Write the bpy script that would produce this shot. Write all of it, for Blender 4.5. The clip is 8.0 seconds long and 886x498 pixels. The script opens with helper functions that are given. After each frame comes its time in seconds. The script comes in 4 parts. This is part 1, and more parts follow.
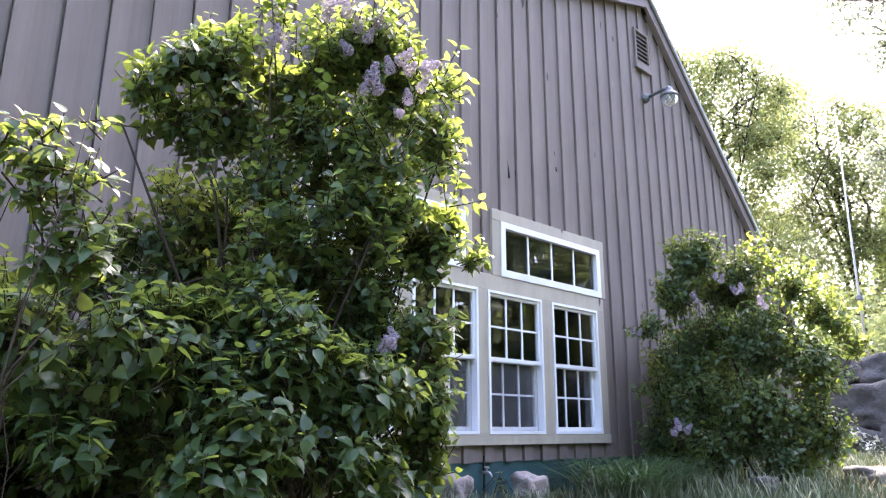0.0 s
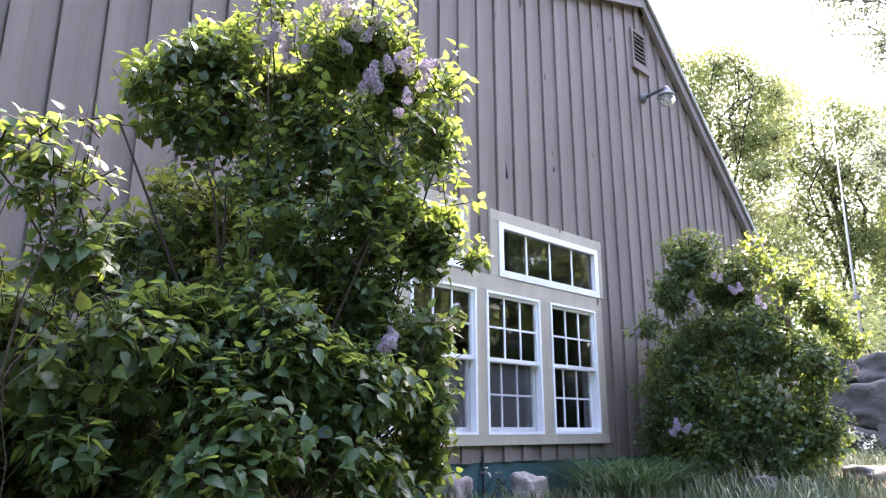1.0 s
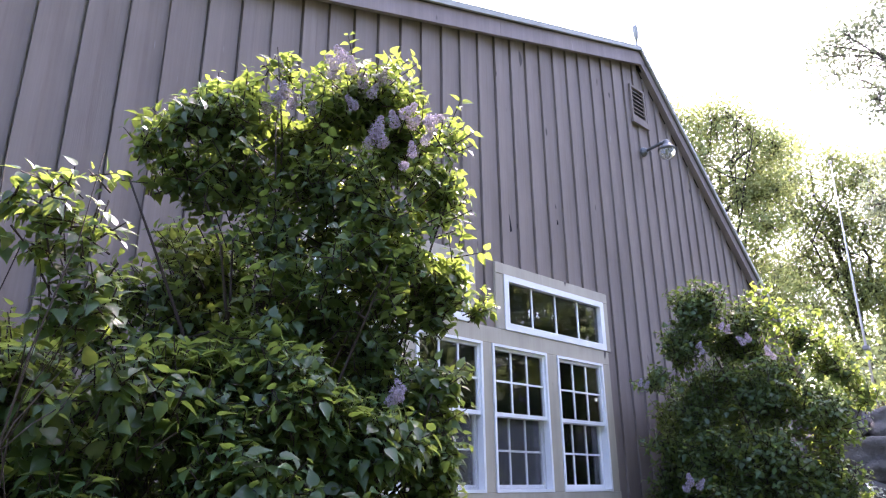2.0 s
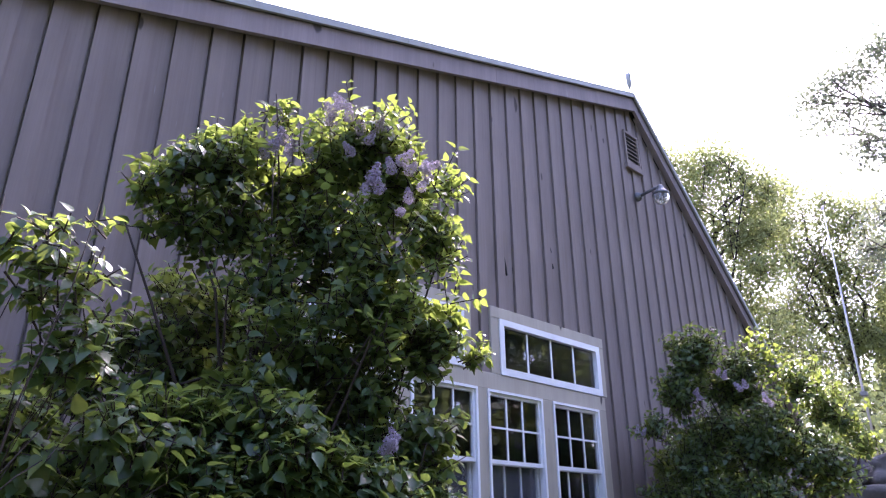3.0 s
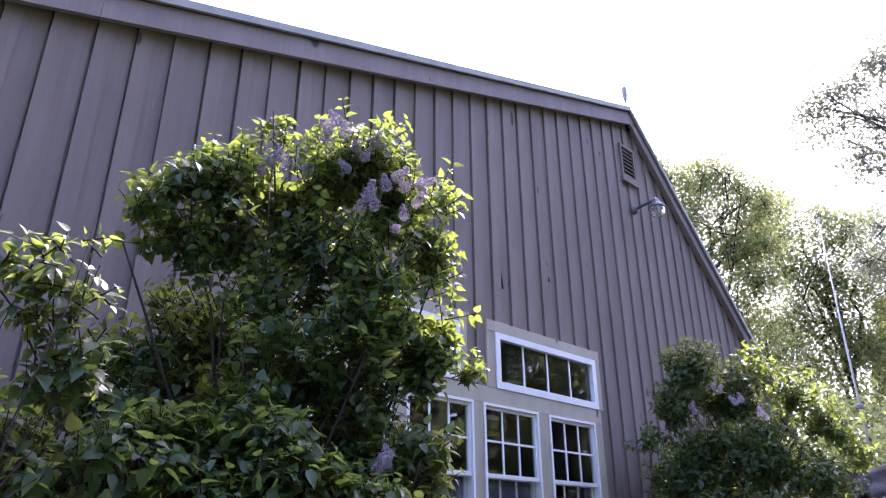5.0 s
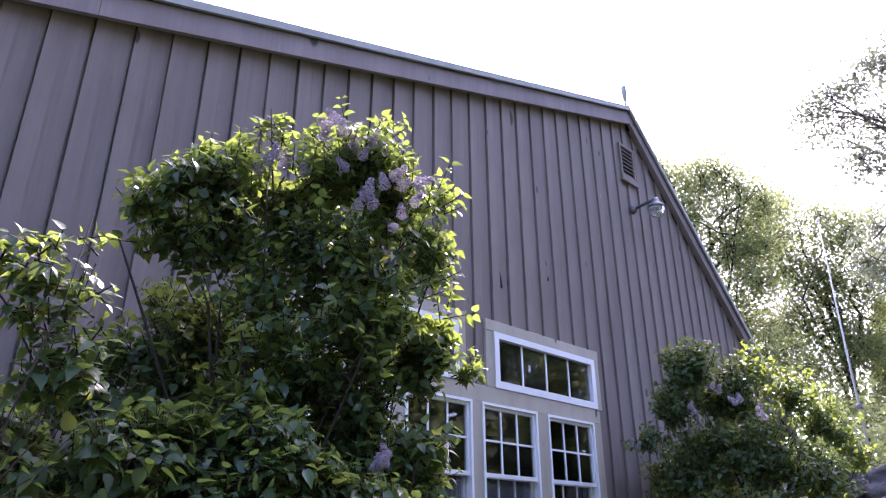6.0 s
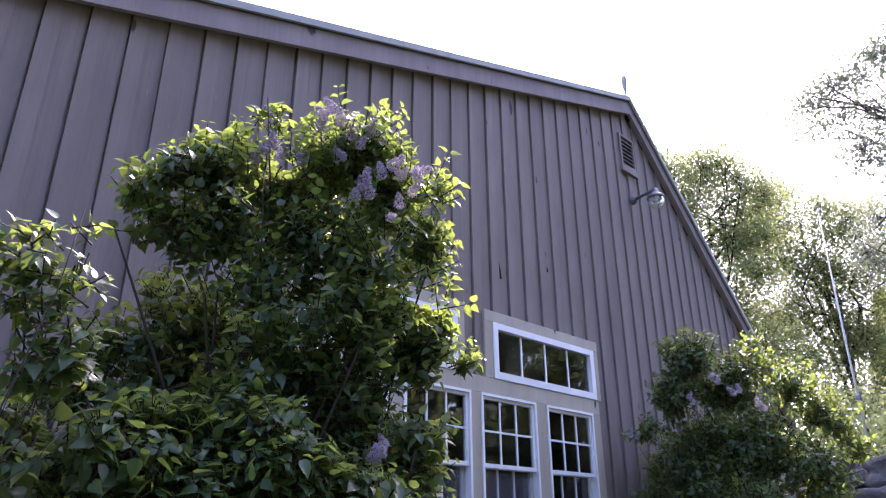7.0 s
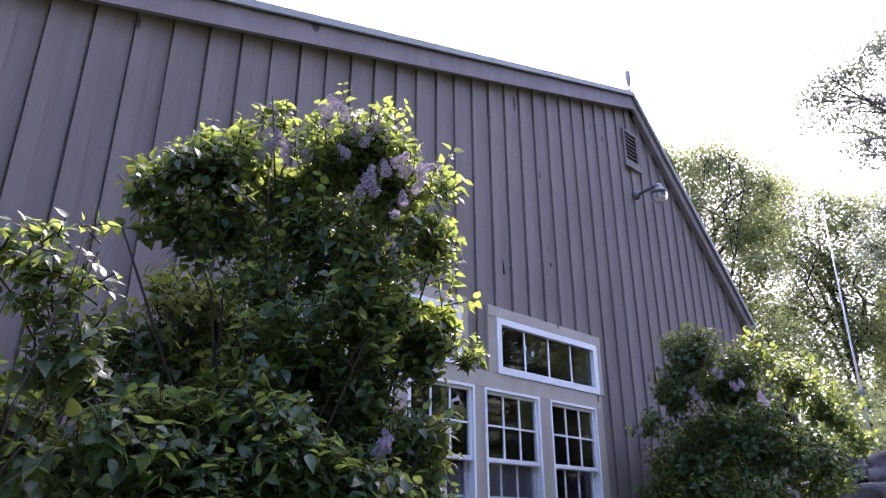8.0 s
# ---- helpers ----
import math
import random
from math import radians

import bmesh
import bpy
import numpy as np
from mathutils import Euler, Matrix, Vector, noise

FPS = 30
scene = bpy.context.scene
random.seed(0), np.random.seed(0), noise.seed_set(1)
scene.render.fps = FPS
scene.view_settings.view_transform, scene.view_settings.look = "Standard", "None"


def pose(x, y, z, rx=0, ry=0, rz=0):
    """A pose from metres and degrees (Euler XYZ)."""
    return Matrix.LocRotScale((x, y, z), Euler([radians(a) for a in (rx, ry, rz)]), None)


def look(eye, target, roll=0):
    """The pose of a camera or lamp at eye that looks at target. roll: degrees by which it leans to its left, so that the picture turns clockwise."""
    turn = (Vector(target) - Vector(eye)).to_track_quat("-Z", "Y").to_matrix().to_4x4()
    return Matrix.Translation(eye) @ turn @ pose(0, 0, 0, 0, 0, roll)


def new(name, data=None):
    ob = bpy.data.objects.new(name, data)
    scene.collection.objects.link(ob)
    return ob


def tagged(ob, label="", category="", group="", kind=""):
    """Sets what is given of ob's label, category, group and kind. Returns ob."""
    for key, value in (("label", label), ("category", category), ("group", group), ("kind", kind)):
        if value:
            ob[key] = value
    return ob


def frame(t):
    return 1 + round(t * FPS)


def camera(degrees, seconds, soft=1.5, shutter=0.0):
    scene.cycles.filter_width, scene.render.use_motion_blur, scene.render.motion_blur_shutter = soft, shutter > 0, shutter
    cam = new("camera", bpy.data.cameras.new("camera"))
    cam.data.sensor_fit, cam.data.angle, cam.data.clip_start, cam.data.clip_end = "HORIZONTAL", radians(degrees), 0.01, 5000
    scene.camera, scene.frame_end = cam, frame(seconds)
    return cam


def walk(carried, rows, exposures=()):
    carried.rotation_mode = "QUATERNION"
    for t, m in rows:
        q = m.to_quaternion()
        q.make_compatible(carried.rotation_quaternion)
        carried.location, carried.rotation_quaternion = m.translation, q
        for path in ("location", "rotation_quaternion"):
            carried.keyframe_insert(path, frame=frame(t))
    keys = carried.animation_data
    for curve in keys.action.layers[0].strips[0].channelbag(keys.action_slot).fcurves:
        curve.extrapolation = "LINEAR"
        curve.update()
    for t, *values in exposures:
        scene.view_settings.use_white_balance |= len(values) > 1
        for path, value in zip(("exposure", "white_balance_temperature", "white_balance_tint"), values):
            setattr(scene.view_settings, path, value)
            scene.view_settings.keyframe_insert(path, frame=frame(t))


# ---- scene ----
cam = camera(64.8, 8.0, soft=1.15)
PATH = [
    (0, (0.033, -4.159, 1.495), (1.367, -2.757, 1.997), 0.1),
    (0.5, (0.037, -4.15, 1.499), (1.374, -2.75, 1.999), 0.0),
    (1, (0.032, -4.139, 1.488), (1.373, -2.744, 1.994), -0.1),
    (1.5, (0.018, -4.133, 1.469), (1.345, -2.743, 2.023), -0.1),
    (1.7, (0.024, -4.133, 1.469), (1.339, -2.749, 2.066), -0.4),
    (2.8, (0.027, -4.126, 1.486), (1.312, -2.798, 2.244), -0.5),
    (3, (0.022, -4.133, 1.491), (1.305, -2.805, 2.26), -0.5),
    (3.5, (0.021, -4.154, 1.501), (1.298, -2.827, 2.281), -0.3),
    (4, (0.016, -4.153, 1.5), (1.294, -2.835, 2.294), -0.5),
    (4.5, (0.011, -4.165, 1.506), (1.29, -2.849, 2.302), -0.5),
    (6, (0.023, -4.163, 1.51), (1.304, -2.848, 2.305), -0.4),
    (6.5, (0.036, -4.159, 1.51), (1.319, -2.845, 2.301), -0.5),
    (7, (0.044, -4.154, 1.512), (1.332, -2.832, 2.284), -0.4),
    (7.5, (0.034, -4.163, 1.519), (1.324, -2.835, 2.276), -0.2),
    (8, (0.024, -4.175, 1.514), (1.308, -2.842, 2.27), -0.3),
]
EXPOSURES = [(0.0, 3.72, 6500, 27), (1.5, 3.62, 6500, 27), (2.8, 2.92, 5900, 40), (6.0, 2.82, 5900, 40), (8.0, 2.72, 5900, 40)]
walk(cam, [(t, look(eye, target, roll)) for t, eye, target, roll in PATH], EXPOSURES)

# ---- light: high sun behind the house, whose shadow falls on the lower growth ----
SUN = Vector((1.69, 1.0, 2.38)).normalized()
world = bpy.data.worlds.new("world")
scene.world = world
world.use_nodes = True
wn, wl = world.node_tree.nodes, world.node_tree.links
sky = wn.new("ShaderNodeTexSky")
sky.sky_type = "NISHITA"
sky.sun_disc = False
sky.sun_elevation = math.asin(SUN.z)
sky.sun_rotation = math.atan2(SUN.x, SUN.y)
sky.air_density, sky.dust_density, sky.ozone_density = 1.0, 3.5, 0.6
wn["Background"].inputs["Strength"].default_value = 0.15
wl.new(sky.outputs["Color"], wn["Background"].inputs["Color"])
sun = new("sun", bpy.data.lights.new("sun", "SUN"))
sun.data.energy, sun.data.angle, sun.data.color = 2.4, radians(0.55), (1.0, 0.95, 0.86)
sun.matrix_world = look(SUN * 60, (0, 0, 0))


# ---- materials ----
class Mat:
    """A node material with a Principled shader and short ways to add texture nodes."""

    def __init__(self, name, rough=0.7, metal=0.0, spec=0.5):
        self.m = bpy.data.materials.new(name)
        self.m.use_nodes = True
        self.n, self.l = self.m.node_tree.nodes, self.m.node_tree.links
        self.p, self.out = self.n["Principled BSDF"], self.n["Material Output"]
        self.p.inputs["Roughness"].default_value = rough
        self.p.inputs["Metallic"].default_value = metal
        self.p.inputs["Specular IOR Level"].default_value = spec

    def coords(self, scale, kind="Object"):
        tc, mp = self.n.new("ShaderNodeTexCoord"), self.n.new("ShaderNodeMapping")
        mp.inputs["Scale"].default_value = scale
        self.l.new(tc.outputs[kind], mp.inputs["Vector"])
        return mp.outputs["Vector"]

    def world(self, scale):
        g, mp = self.n.new("ShaderNodeNewGeometry"), self.n.new("ShaderNodeMapping")
        mp.inputs["Scale"].default_value = scale
        self.l.new(g.outputs["Position"], mp.inputs["Vector"])
        return mp.outputs["Vector"]

    def noise(self, vec, scale, detail=4.0, rough=0.55):
        t = self.n.new("ShaderNodeTexNoise")
        t.inputs["Scale"].default_value, t.inputs["Detail"].default_value = scale, detail
        t.inputs["Roughness"].default_value = rough
        if vec is not None:
            self.l.new(vec, t.inputs["Vector"])
        return t.outputs["Fac"]

    def ramp(self, fac, stops):
        r = self.n.new("ShaderNodeValToRGB")
        e = r.color_ramp.elements
        while len(e) < len(stops):
            e.new(0.5)
        for el, (pos, col) in zip(e, stops):
            el.position, el.color = pos, (*col, 1)
        self.l.new(fac, r.inputs["Fac"])
        return r.outputs["Color"]

    def mix(self, fac, a, b, blend="MIX"):
        x = self.n.new("ShaderNodeMix")
        x.data_type, x.blend_type = "RGBA", blend
        for v, i in ((fac, 0), (a, 6), (b, 7)):
            if isinstance(v, (int, float)):
                x.inputs[i].default_value = v
            elif isinstance(v, tuple):
                x.inputs[i].default_value = (*v, 1)
            else:
                self.l.new(v, x.inputs[i])
        return x.outputs[2]

    def bump(self, height, strength, distance=0.01):
        b = self.n.new("ShaderNodeBump")
        b.inputs["Strength"].default_value, b.inputs["Distance"].default_value = strength, distance
        self.l.new(height, b.inputs["Height"])
        self.l.new(b.outputs["Normal"], self.p.inputs["Normal"])
        return self

    def color(self, c):
        if isinstance(c, tuple):
            self.p.inputs["Base Color"].default_value = (*c, 1)
        else:
            self.l.new(c, self.p.inputs["Base Color"])
        return self

    def random(self):
        return self.n.new("ShaderNodeObjectInfo").outputs["Random"]

    def island(self):
        return self.n.new("ShaderNodeNewGeometry").outputs["Random Per Island"]


def wood_paint(name, dark, light, rough=0.75, strength=0.35):
    a = Mat(name, rough, spec=0.3)
    grain = a.noise(a.world((42, 42, 1.1)), 1.0, 7, 0.7)
    streak = a.noise(a.world((9, 9, 0.35)), 1.0, 4, 0.6)
    blot = a.noise(a.world((2.3, 2.3, 1.1)), 1.0, 5, 0.6)
    base = a.mix(a.ramp(grain, [(0.05, (0, 0, 0)), (0.95, (1, 1, 1))]), dark, light)
    base = a.mix(1.0, base, a.ramp(streak, [(0.3, (0.92, 0.915, 0.915)), (0.7, (1.07, 1.07, 1.075))]), "MULTIPLY")
    base = a.mix(1.0, base, a.ramp(blot, [(0.3, (0.88, 0.87, 0.87)), (0.7, (1.08, 1.08, 1.09))]), "MULTIPLY")
    tone = a.ramp(a.random(), [(0.0, (0.94, 0.935, 0.94)), (1.0, (1.06, 1.055, 1.05))])
    base = a.mix(1.0, base, tone, "MULTIPLY")
    scuff = a.noise(a.world((26, 26, 2.4)), 1.0, 2)
    base = a.mix(a.ramp(scuff, [(0.73, (0, 0, 0)), (0.79, (0.6, 0.6, 0.6))]), base, (0.33, 0.31, 0.3))
    knots = a.noise(a.world((7, 7, 2.6)), 1.0, 1)
    base = a.mix(a.ramp(knots, [(0.73, (0, 0, 0)), (0.76, (1, 1, 1))]), base, (0.06, 0.05, 0.045))
    a.color(base)
    return a.bump(grain, strength, 0.004).m


M_SIDING = wood_paint("stained_siding", (0.163, 0.134, 0.114), (0.24, 0.203, 0.176))
M_FASCIA = wood_paint("stained_fascia", (0.19, 0.157, 0.148), (0.265, 0.225, 0.213))
M_TRIM = wood_paint("painted_trim", (0.345, 0.312, 0.238), (0.425, 0.39, 0.305), 0.6, 0.2)


def plain(name, col, rough=0.5, metal=0.0, vary=0.12, scale=6.0, spec=0.5, rel=0.1):
    a = Mat(name, rough, metal, spec)
    f = a.noise(a.world((scale,) * 3), 1.0, 5)
    lo, hi = tuple(c * (1 - vary) for c in col), tuple(min(1, c * (1 + vary)) for c in col)
    a.color(a.mix(f, lo, hi))
    return a.bump(f, rel, 0.003).m


M_VINYL = plain("white_vinyl", (0.72, 0.73, 0.73), 0.35, vary=0.03)
M_TEAL = plain("teal_foundation_paint", (0.03, 0.088, 0.09), 0.8, vary=0.25, scale=9, rel=0.5)
M_INNER = plain("dim_plaster", (0.3, 0.27, 0.23), 0.9)
M_FLOORWOOD = plain("dark_floor_boards", (0.13, 0.08, 0.05), 0.5)
M_GALV = plain("grey_galvanised_metal", (0.13, 0.14, 0.145), 0.5, 0.4, 0.2, 12)
M_TAP = plain("pale_tap_metal", (0.34, 0.34, 0.33), 0.4, 0.5, 0.15, 20)
M_WHITEPOLE = plain("white_pole_paint", (0.4, 0.4, 0.39), 0.45, vary=0.06)
M_DARK = plain("dark_void", (0.02, 0.02, 0.022), 0.9)
M_ROOF = plain("asphalt_shingle", (0.13, 0.125, 0.12), 0.95, vary=0.4, scale=60, rel=0.6)
M_DRIP = plain("weathered_roof_edge", (0.29, 0.3, 0.275), 0.7, vary=0.25, scale=7)


def glass(name):
    a = Mat(name)
    f = a.n.new("ShaderNodeFresnel")
    f.inputs["IOR"].default_value = 2.1
    tr, gl, mx = a.n.new("ShaderNodeBsdfTransparent"), a.n.new("ShaderNodeBsdfGlossy"), a.n.new("ShaderNodeMixShader")
    tr.inputs["Color"].default_value = (0.8, 0.84, 0.82, 1)
    gl.inputs["Roughness"].default_value = 0.015
    a.l.new(f.outputs[0], mx.inputs[0])
    a.l.new(tr.outputs[0], mx.inputs[1])
    a.l.new(gl.outputs[0], mx.inputs[2])
    a.l.new(mx.outputs[0], a.out.inputs["Surface"])
    return a.m


M_GLASS = glass("window_glass")


def screen_mesh():
    a = Mat("insect_screen", 0.8)
    a.color((0.2, 0.2, 0.21))
    tr, mx = a.n.new("ShaderNodeBsdfTransparent"), a.n.new("ShaderNodeMixShader")
    mx.inputs[0].default_value = 0.13
    a.l.new(tr.outputs[0], mx.inputs[1])
    a.l.new(a.p.outputs[0], mx.inputs[2])
    a.l.new(mx.outputs[0], a.out.inputs["Surface"])
    return a.m


M_SCREEN = screen_mesh()


def globe_glass():
    a = Mat("clear_globe", 0.12)
    a.color((0.9, 0.92, 0.92))
    a.p.inputs["Transmission Weight"].default_value = 0.75
    a.p.inputs["IOR"].default_value = 1.2
    return a.m


M_GLOBE = globe_glass()


def leaf(name, dark, light, trans, rough=0.38, share=0.42, spec=0.5):
    a = Mat(name, rough, spec=spec)
    r = a.island()
    patch = a.noise(a.world((2.2,) * 3), 1.0, 2)
    col = a.mix(r, dark, light)
    col = a.mix(a.ramp(patch, [(0.35, (0, 0, 0)), (0.7, (1, 1, 1))]), col, a.mix(0.5, col, light))
    a.color(col)
    vein = a.noise(a.world((55,) * 3), 1.0, 2)
    a.bump(vein, 0.12, 0.003)
    t, mx = a.n.new("ShaderNodeBsdfTranslucent"), a.n.new("ShaderNodeMixShader")
    a.l.new(a.mix(r, tuple(c * 0.8 for c in trans), trans), t.inputs["Color"])
    mx.inputs[0].default_value = share
    a.l.new(a.p.outputs[0], mx.inputs[1])
    a.l.new(t.outputs[0], mx.inputs[2])
    a.l.new(mx.outputs[0], a.out.inputs["Surface"])
    return a.m


M_LILAC = leaf("lilac_leaf", (0.02, 0.05, 0.025), (0.046, 0.094, 0.042), (0.35, 0.44, 0.07), 0.36, 0.4, 0.35)
M_MAPLE = leaf("maple_leaf", (0.13, 0.165, 0.06), (0.22, 0.25, 0.09), (0.36, 0.41, 0.14), 0.5, 0.45)
M_THIN = leaf("thin_tree_leaf", (0.07, 0.085, 0.06), (0.13, 0.15, 0.1), (0.22, 0.26, 0.15), 0.45, 0.45)
M_OAK = leaf("dull_tree_leaf", (0.035, 0.06, 0.03), (0.07, 0.1, 0.05), (0.2, 0.26, 0.09), 0.5, 0.4)
M_NEEDLE = leaf("conifer_needle", (0.02, 0.04, 0.02), (0.04, 0.065, 0.03), (0.06, 0.1, 0.03), 0.6, 0.2)
M_GRASS = leaf("grass_blade", (0.055, 0.085, 0.04), (0.15, 0.18, 0.105), (0.11, 0.145, 0.07), 0.5, 0.2, 0.3)
M_DAYLILY = leaf("strap_leaf", (0.03, 0.072, 0.03), (0.06, 0.12, 0.05), (0.12, 0.22, 0.05), 0.45, 0.25)
M_PETAL = leaf("lilac_petal", (0.24, 0.195, 0.255), (0.41, 0.36, 0.42), (0.33, 0.29, 0.35), 0.6, 0.35)
M_WHITEPETAL = leaf("white_petal", (0.7, 0.7, 0.6), (0.82, 0.82, 0.74), (0.7, 0.7, 0.55), 0.6, 0.35)
M_STRAW = leaf("dead_grass", (0.3, 0.22, 0.12), (0.45, 0.35, 0.2), (0.4, 0.3, 0.15), 0.7, 0.3)


def bark(name, a_col, b_col):
    a = Mat(name, 0.9, spec=0.2)
    f = a.noise(a.world((30, 30, 6)), 1.0, 6, 0.7)
    a.color(a.mix(f, a_col, b_col))
    return a.bump(f, 0.8, 0.01).m


M_BARK = bark("grey_bark", (0.03, 0.025, 0.021), (0.075, 0.064, 0.055))
M_STEM = bark("lilac_bark", (0.022, 0.017, 0.014), (0.06, 0.046, 0.037))


def stone(name, a_col, b_col, c_col):
    a = Mat(name, 0.9, spec=0.25)
    f, g, s = a.noise(a.world((5,) * 3), 1.0, 8, 0.65), a.noise(a.world((1.7,) * 3), 1.0, 4), a.noise(a.world((40,) * 3), 1.0, 3)
    c = a.mix(f, a_col, b_col)
    c = a.mix(a.ramp(g, [(0.45, (0, 0, 0)), (0.65, (1, 1, 1))]), c, a.mix(0.55, c, c_col))
    c = a.mix(a.ramp(s, [(0.62, (0, 0, 0)), (0.74, (1, 1, 1))]), c, a.mix(0.22, c, (0.4, 0.38, 0.35)))
    tone = a.ramp(a.random(), [(0.0, (0.8, 0.8, 0.82)), (1.0, (1.15, 1.12, 1.08))])
    a.color(a.mix(1.0, c, tone, "MULTIPLY"))
    return a.bump(f, 1.0, 0.06).m


M_STONE = stone("granite_boulder", (0.065, 0.062, 0.06), (0.17, 0.16, 0.15), (0.09, 0.09, 0.07))
M_ROCK = stone("speckled_rock", (0.16, 0.135, 0.125), (0.38, 0.34, 0.32), (0.3, 0.27, 0.24))


def soil():
    a = Mat("grassy_soil", 0.95, spec=0.15)
    f, g = a.noise(a.world((6,) * 3), 1.0, 8, 0.7), a.noise(a.world((0.5,) * 3), 1.0, 4)
    c = a.mix(f, (0.035, 0.028, 0.02), (0.1, 0.078, 0.052))
    d = a.mix(f, (0.02, 0.036, 0.013), (0.055, 0.08, 0.028))
    a.color(a.mix(a.ramp(g, [(0.35, (0, 0, 0)), (0.6, (1, 1, 1))]), c, d))
    return a.bump(f, 0.9, 0.04).m


M_SOIL = soil()


# ---- mesh helpers ----
def part(name, bm, material, parent=None, label="", smooth=False):
    """Links a bmesh or a mesh as one object, under a thing where one is given."""
    if isinstance(bm, bpy.types.Mesh):
        me = bm
    else:
        me = bpy.data.meshes.new(name)
        bm.to_mesh(me)
        bm.free()
    if not me.materials:
        me.materials.append(material)
    if smooth:
        me.polygons.foreach_set("use_smooth", [True] * len(me.polygons))
    ob = new(name, me)
    if parent is not None:
        ob.parent = parent
    if label:
        ob["label"] = label
    return ob


def thing(name, at, label, category, group="", kind=""):
    ob = new(name)
    ob.location = at
    return tagged(ob, label, category, group, kind)


def wpart(name, bm, material, parent, label="", smooth=False):
    """A part whose vertices are given in the world."""
    ob = part(name, bm, material, parent, label, smooth)
    base = parent
    while base.parent is not None:
        base = base.parent
    if parent is base:
        ob.matrix_parent_inverse = Matrix.Translation(base.location).inverted()
    return ob


def add_box(bm, x0, x1, y0, y1, z0, z1, bevel=0.0):
    vs = [bm.verts.new((x, y, z)) for x in (x0, x1) for y in (y0, y1) for z in (z0, z1)]
    fs = [(0, 1, 3, 2), (4, 6, 7, 5), (0, 4, 5, 1), (2, 3, 7, 6), (0, 2, 6, 4), (1, 5, 7, 3)]
    faces = [bm.faces.new([vs[i] for i in f]) for f in fs]
    if bevel:
        es = list({e for f in faces for e in f.edges})
        bmesh.ops.bevel(bm, geom=es, offset=bevel, segments=1, affect="EDGES")
    return vs


def box(x0, x1, y0, y1, z0, z1, bevel=0.0):
    bm = bmesh.new()
    add_box(bm, x0, x1, y0, y1, z0, z1, bevel)
    return bm


def add_prism(bm, xz, y0, y1):
    """An outline in x and z, given anticlockwise as seen from the front, with a depth in y."""
    a = [bm.verts.new((x, y0, z)) for x, z in xz]
    b = [bm.verts.new((x, y1, z)) for x, z in xz]
    bm.faces.new(a)
    bm.faces.new(b[::-1])
    for i in range(len(a)):
        j = (i + 1) % len(a)
        bm.faces.new((a[j], a[i], b[i], b[j]))


def prism(xz, y0, y1):
    bm = bmesh.new()
    add_prism(bm, xz, y0, y1)
    return bm


def add_tube(bm, pts, radii, sides=7, cap=True):
    pts = [Vector(p) for p in pts]
    rings = []
    for i, p in enumerate(pts):
        d = (pts[min(i + 1, len(pts) - 1)] - pts[max(i - 1, 0)]).normalized()
        u = d.orthogonal().normalized() if i == 0 else (u - d * u.dot(d)).normalized()
        v = d.cross(u)
        rings.append([bm.verts.new(p + (u * math.cos(k * math.tau / sides) + v * math.sin(k * math.tau / sides)) * radii[i]) for k in range(sides)])
    for a, b in zip(rings, rings[1:]):
        for k in range(sides):
            bm.faces.new((a[k], a[(k + 1) % sides], b[(k + 1) % sides], b[k]))
    if cap:
        bm.faces.new(rings[0][::-1])
        bm.faces.new(rings[-1])


def tube(pts, radii, sides=7):
    bm = bmesh.new()
    add_tube(bm, pts, radii, sides)
    return bm


def lathe(profile, at, sides=20):
    """A turned shape from (radius, height) rows about a vertical axis."""
    bm = bmesh.new()
    rings = []
    for r, h in profile:
        rings.append([bm.verts.new((at[0] + r * math.cos(k * math.tau / sides), at[1] + r * math.sin(k * math.tau / sides), at[2] + h)) for k in range(sides)])
    for a, b in zip(rings, rings[1:]):
        for k in range(sides):
            bm.faces.new((a[k], a[(k + 1) % sides], b[(k + 1) % sides], b[k]))
    return bm


def raw_mesh(name, verts, faces, material):
    me = bpy.data.meshes.new(name)
    me.from_pydata(verts.tolist(), [], faces.tolist())
    me.materials.append(material)
    me.polygons.foreach_set("use_smooth", [True] * len(me.polygons))
    return me


# ---- leaves ----
SPINE = [(0.0, 0.0, 0.0), (0.2, 0.0, -0.01), (0.45, 0.0, -0.02), (0.74, 0.0, -0.06), (1.0, 0.0, -0.15)]
SIDE = [(-0.05, 0.13, 0.03), (0.08, 0.29, 0.07), (0.28, 0.35, 0.09), (0.54, 0.25, 0.05), (0.8, 0.09, -0.05)]
HEART = np.array(SPINE + SIDE + [(x, -y, z) for x, y, z in SIDE])
HALF = [(0, 1, 6), (0, 6, 5), (1, 2, 7), (1, 7, 6), (2, 3, 8), (2, 8, 7), (3, 4, 9), (3, 9, 8)]
HEART_F = np.array(HALF + [(a + 5 * (a > 4), c + 5 * (c > 4), b + 5 * (b > 4)) for a, b, c in HALF])
SMALL = np.array([(0, 0, 0), (0.5, 0.36, 0.08), (1, 0, -0.1), (0.5, -0.36, 0.08)])
SMALL_F = np.array([(0, 2, 1), (0, 3, 2)])


def unit(v):
    return v / (np.linalg.norm(v, axis=-1, keepdims=True) + 1e-9)


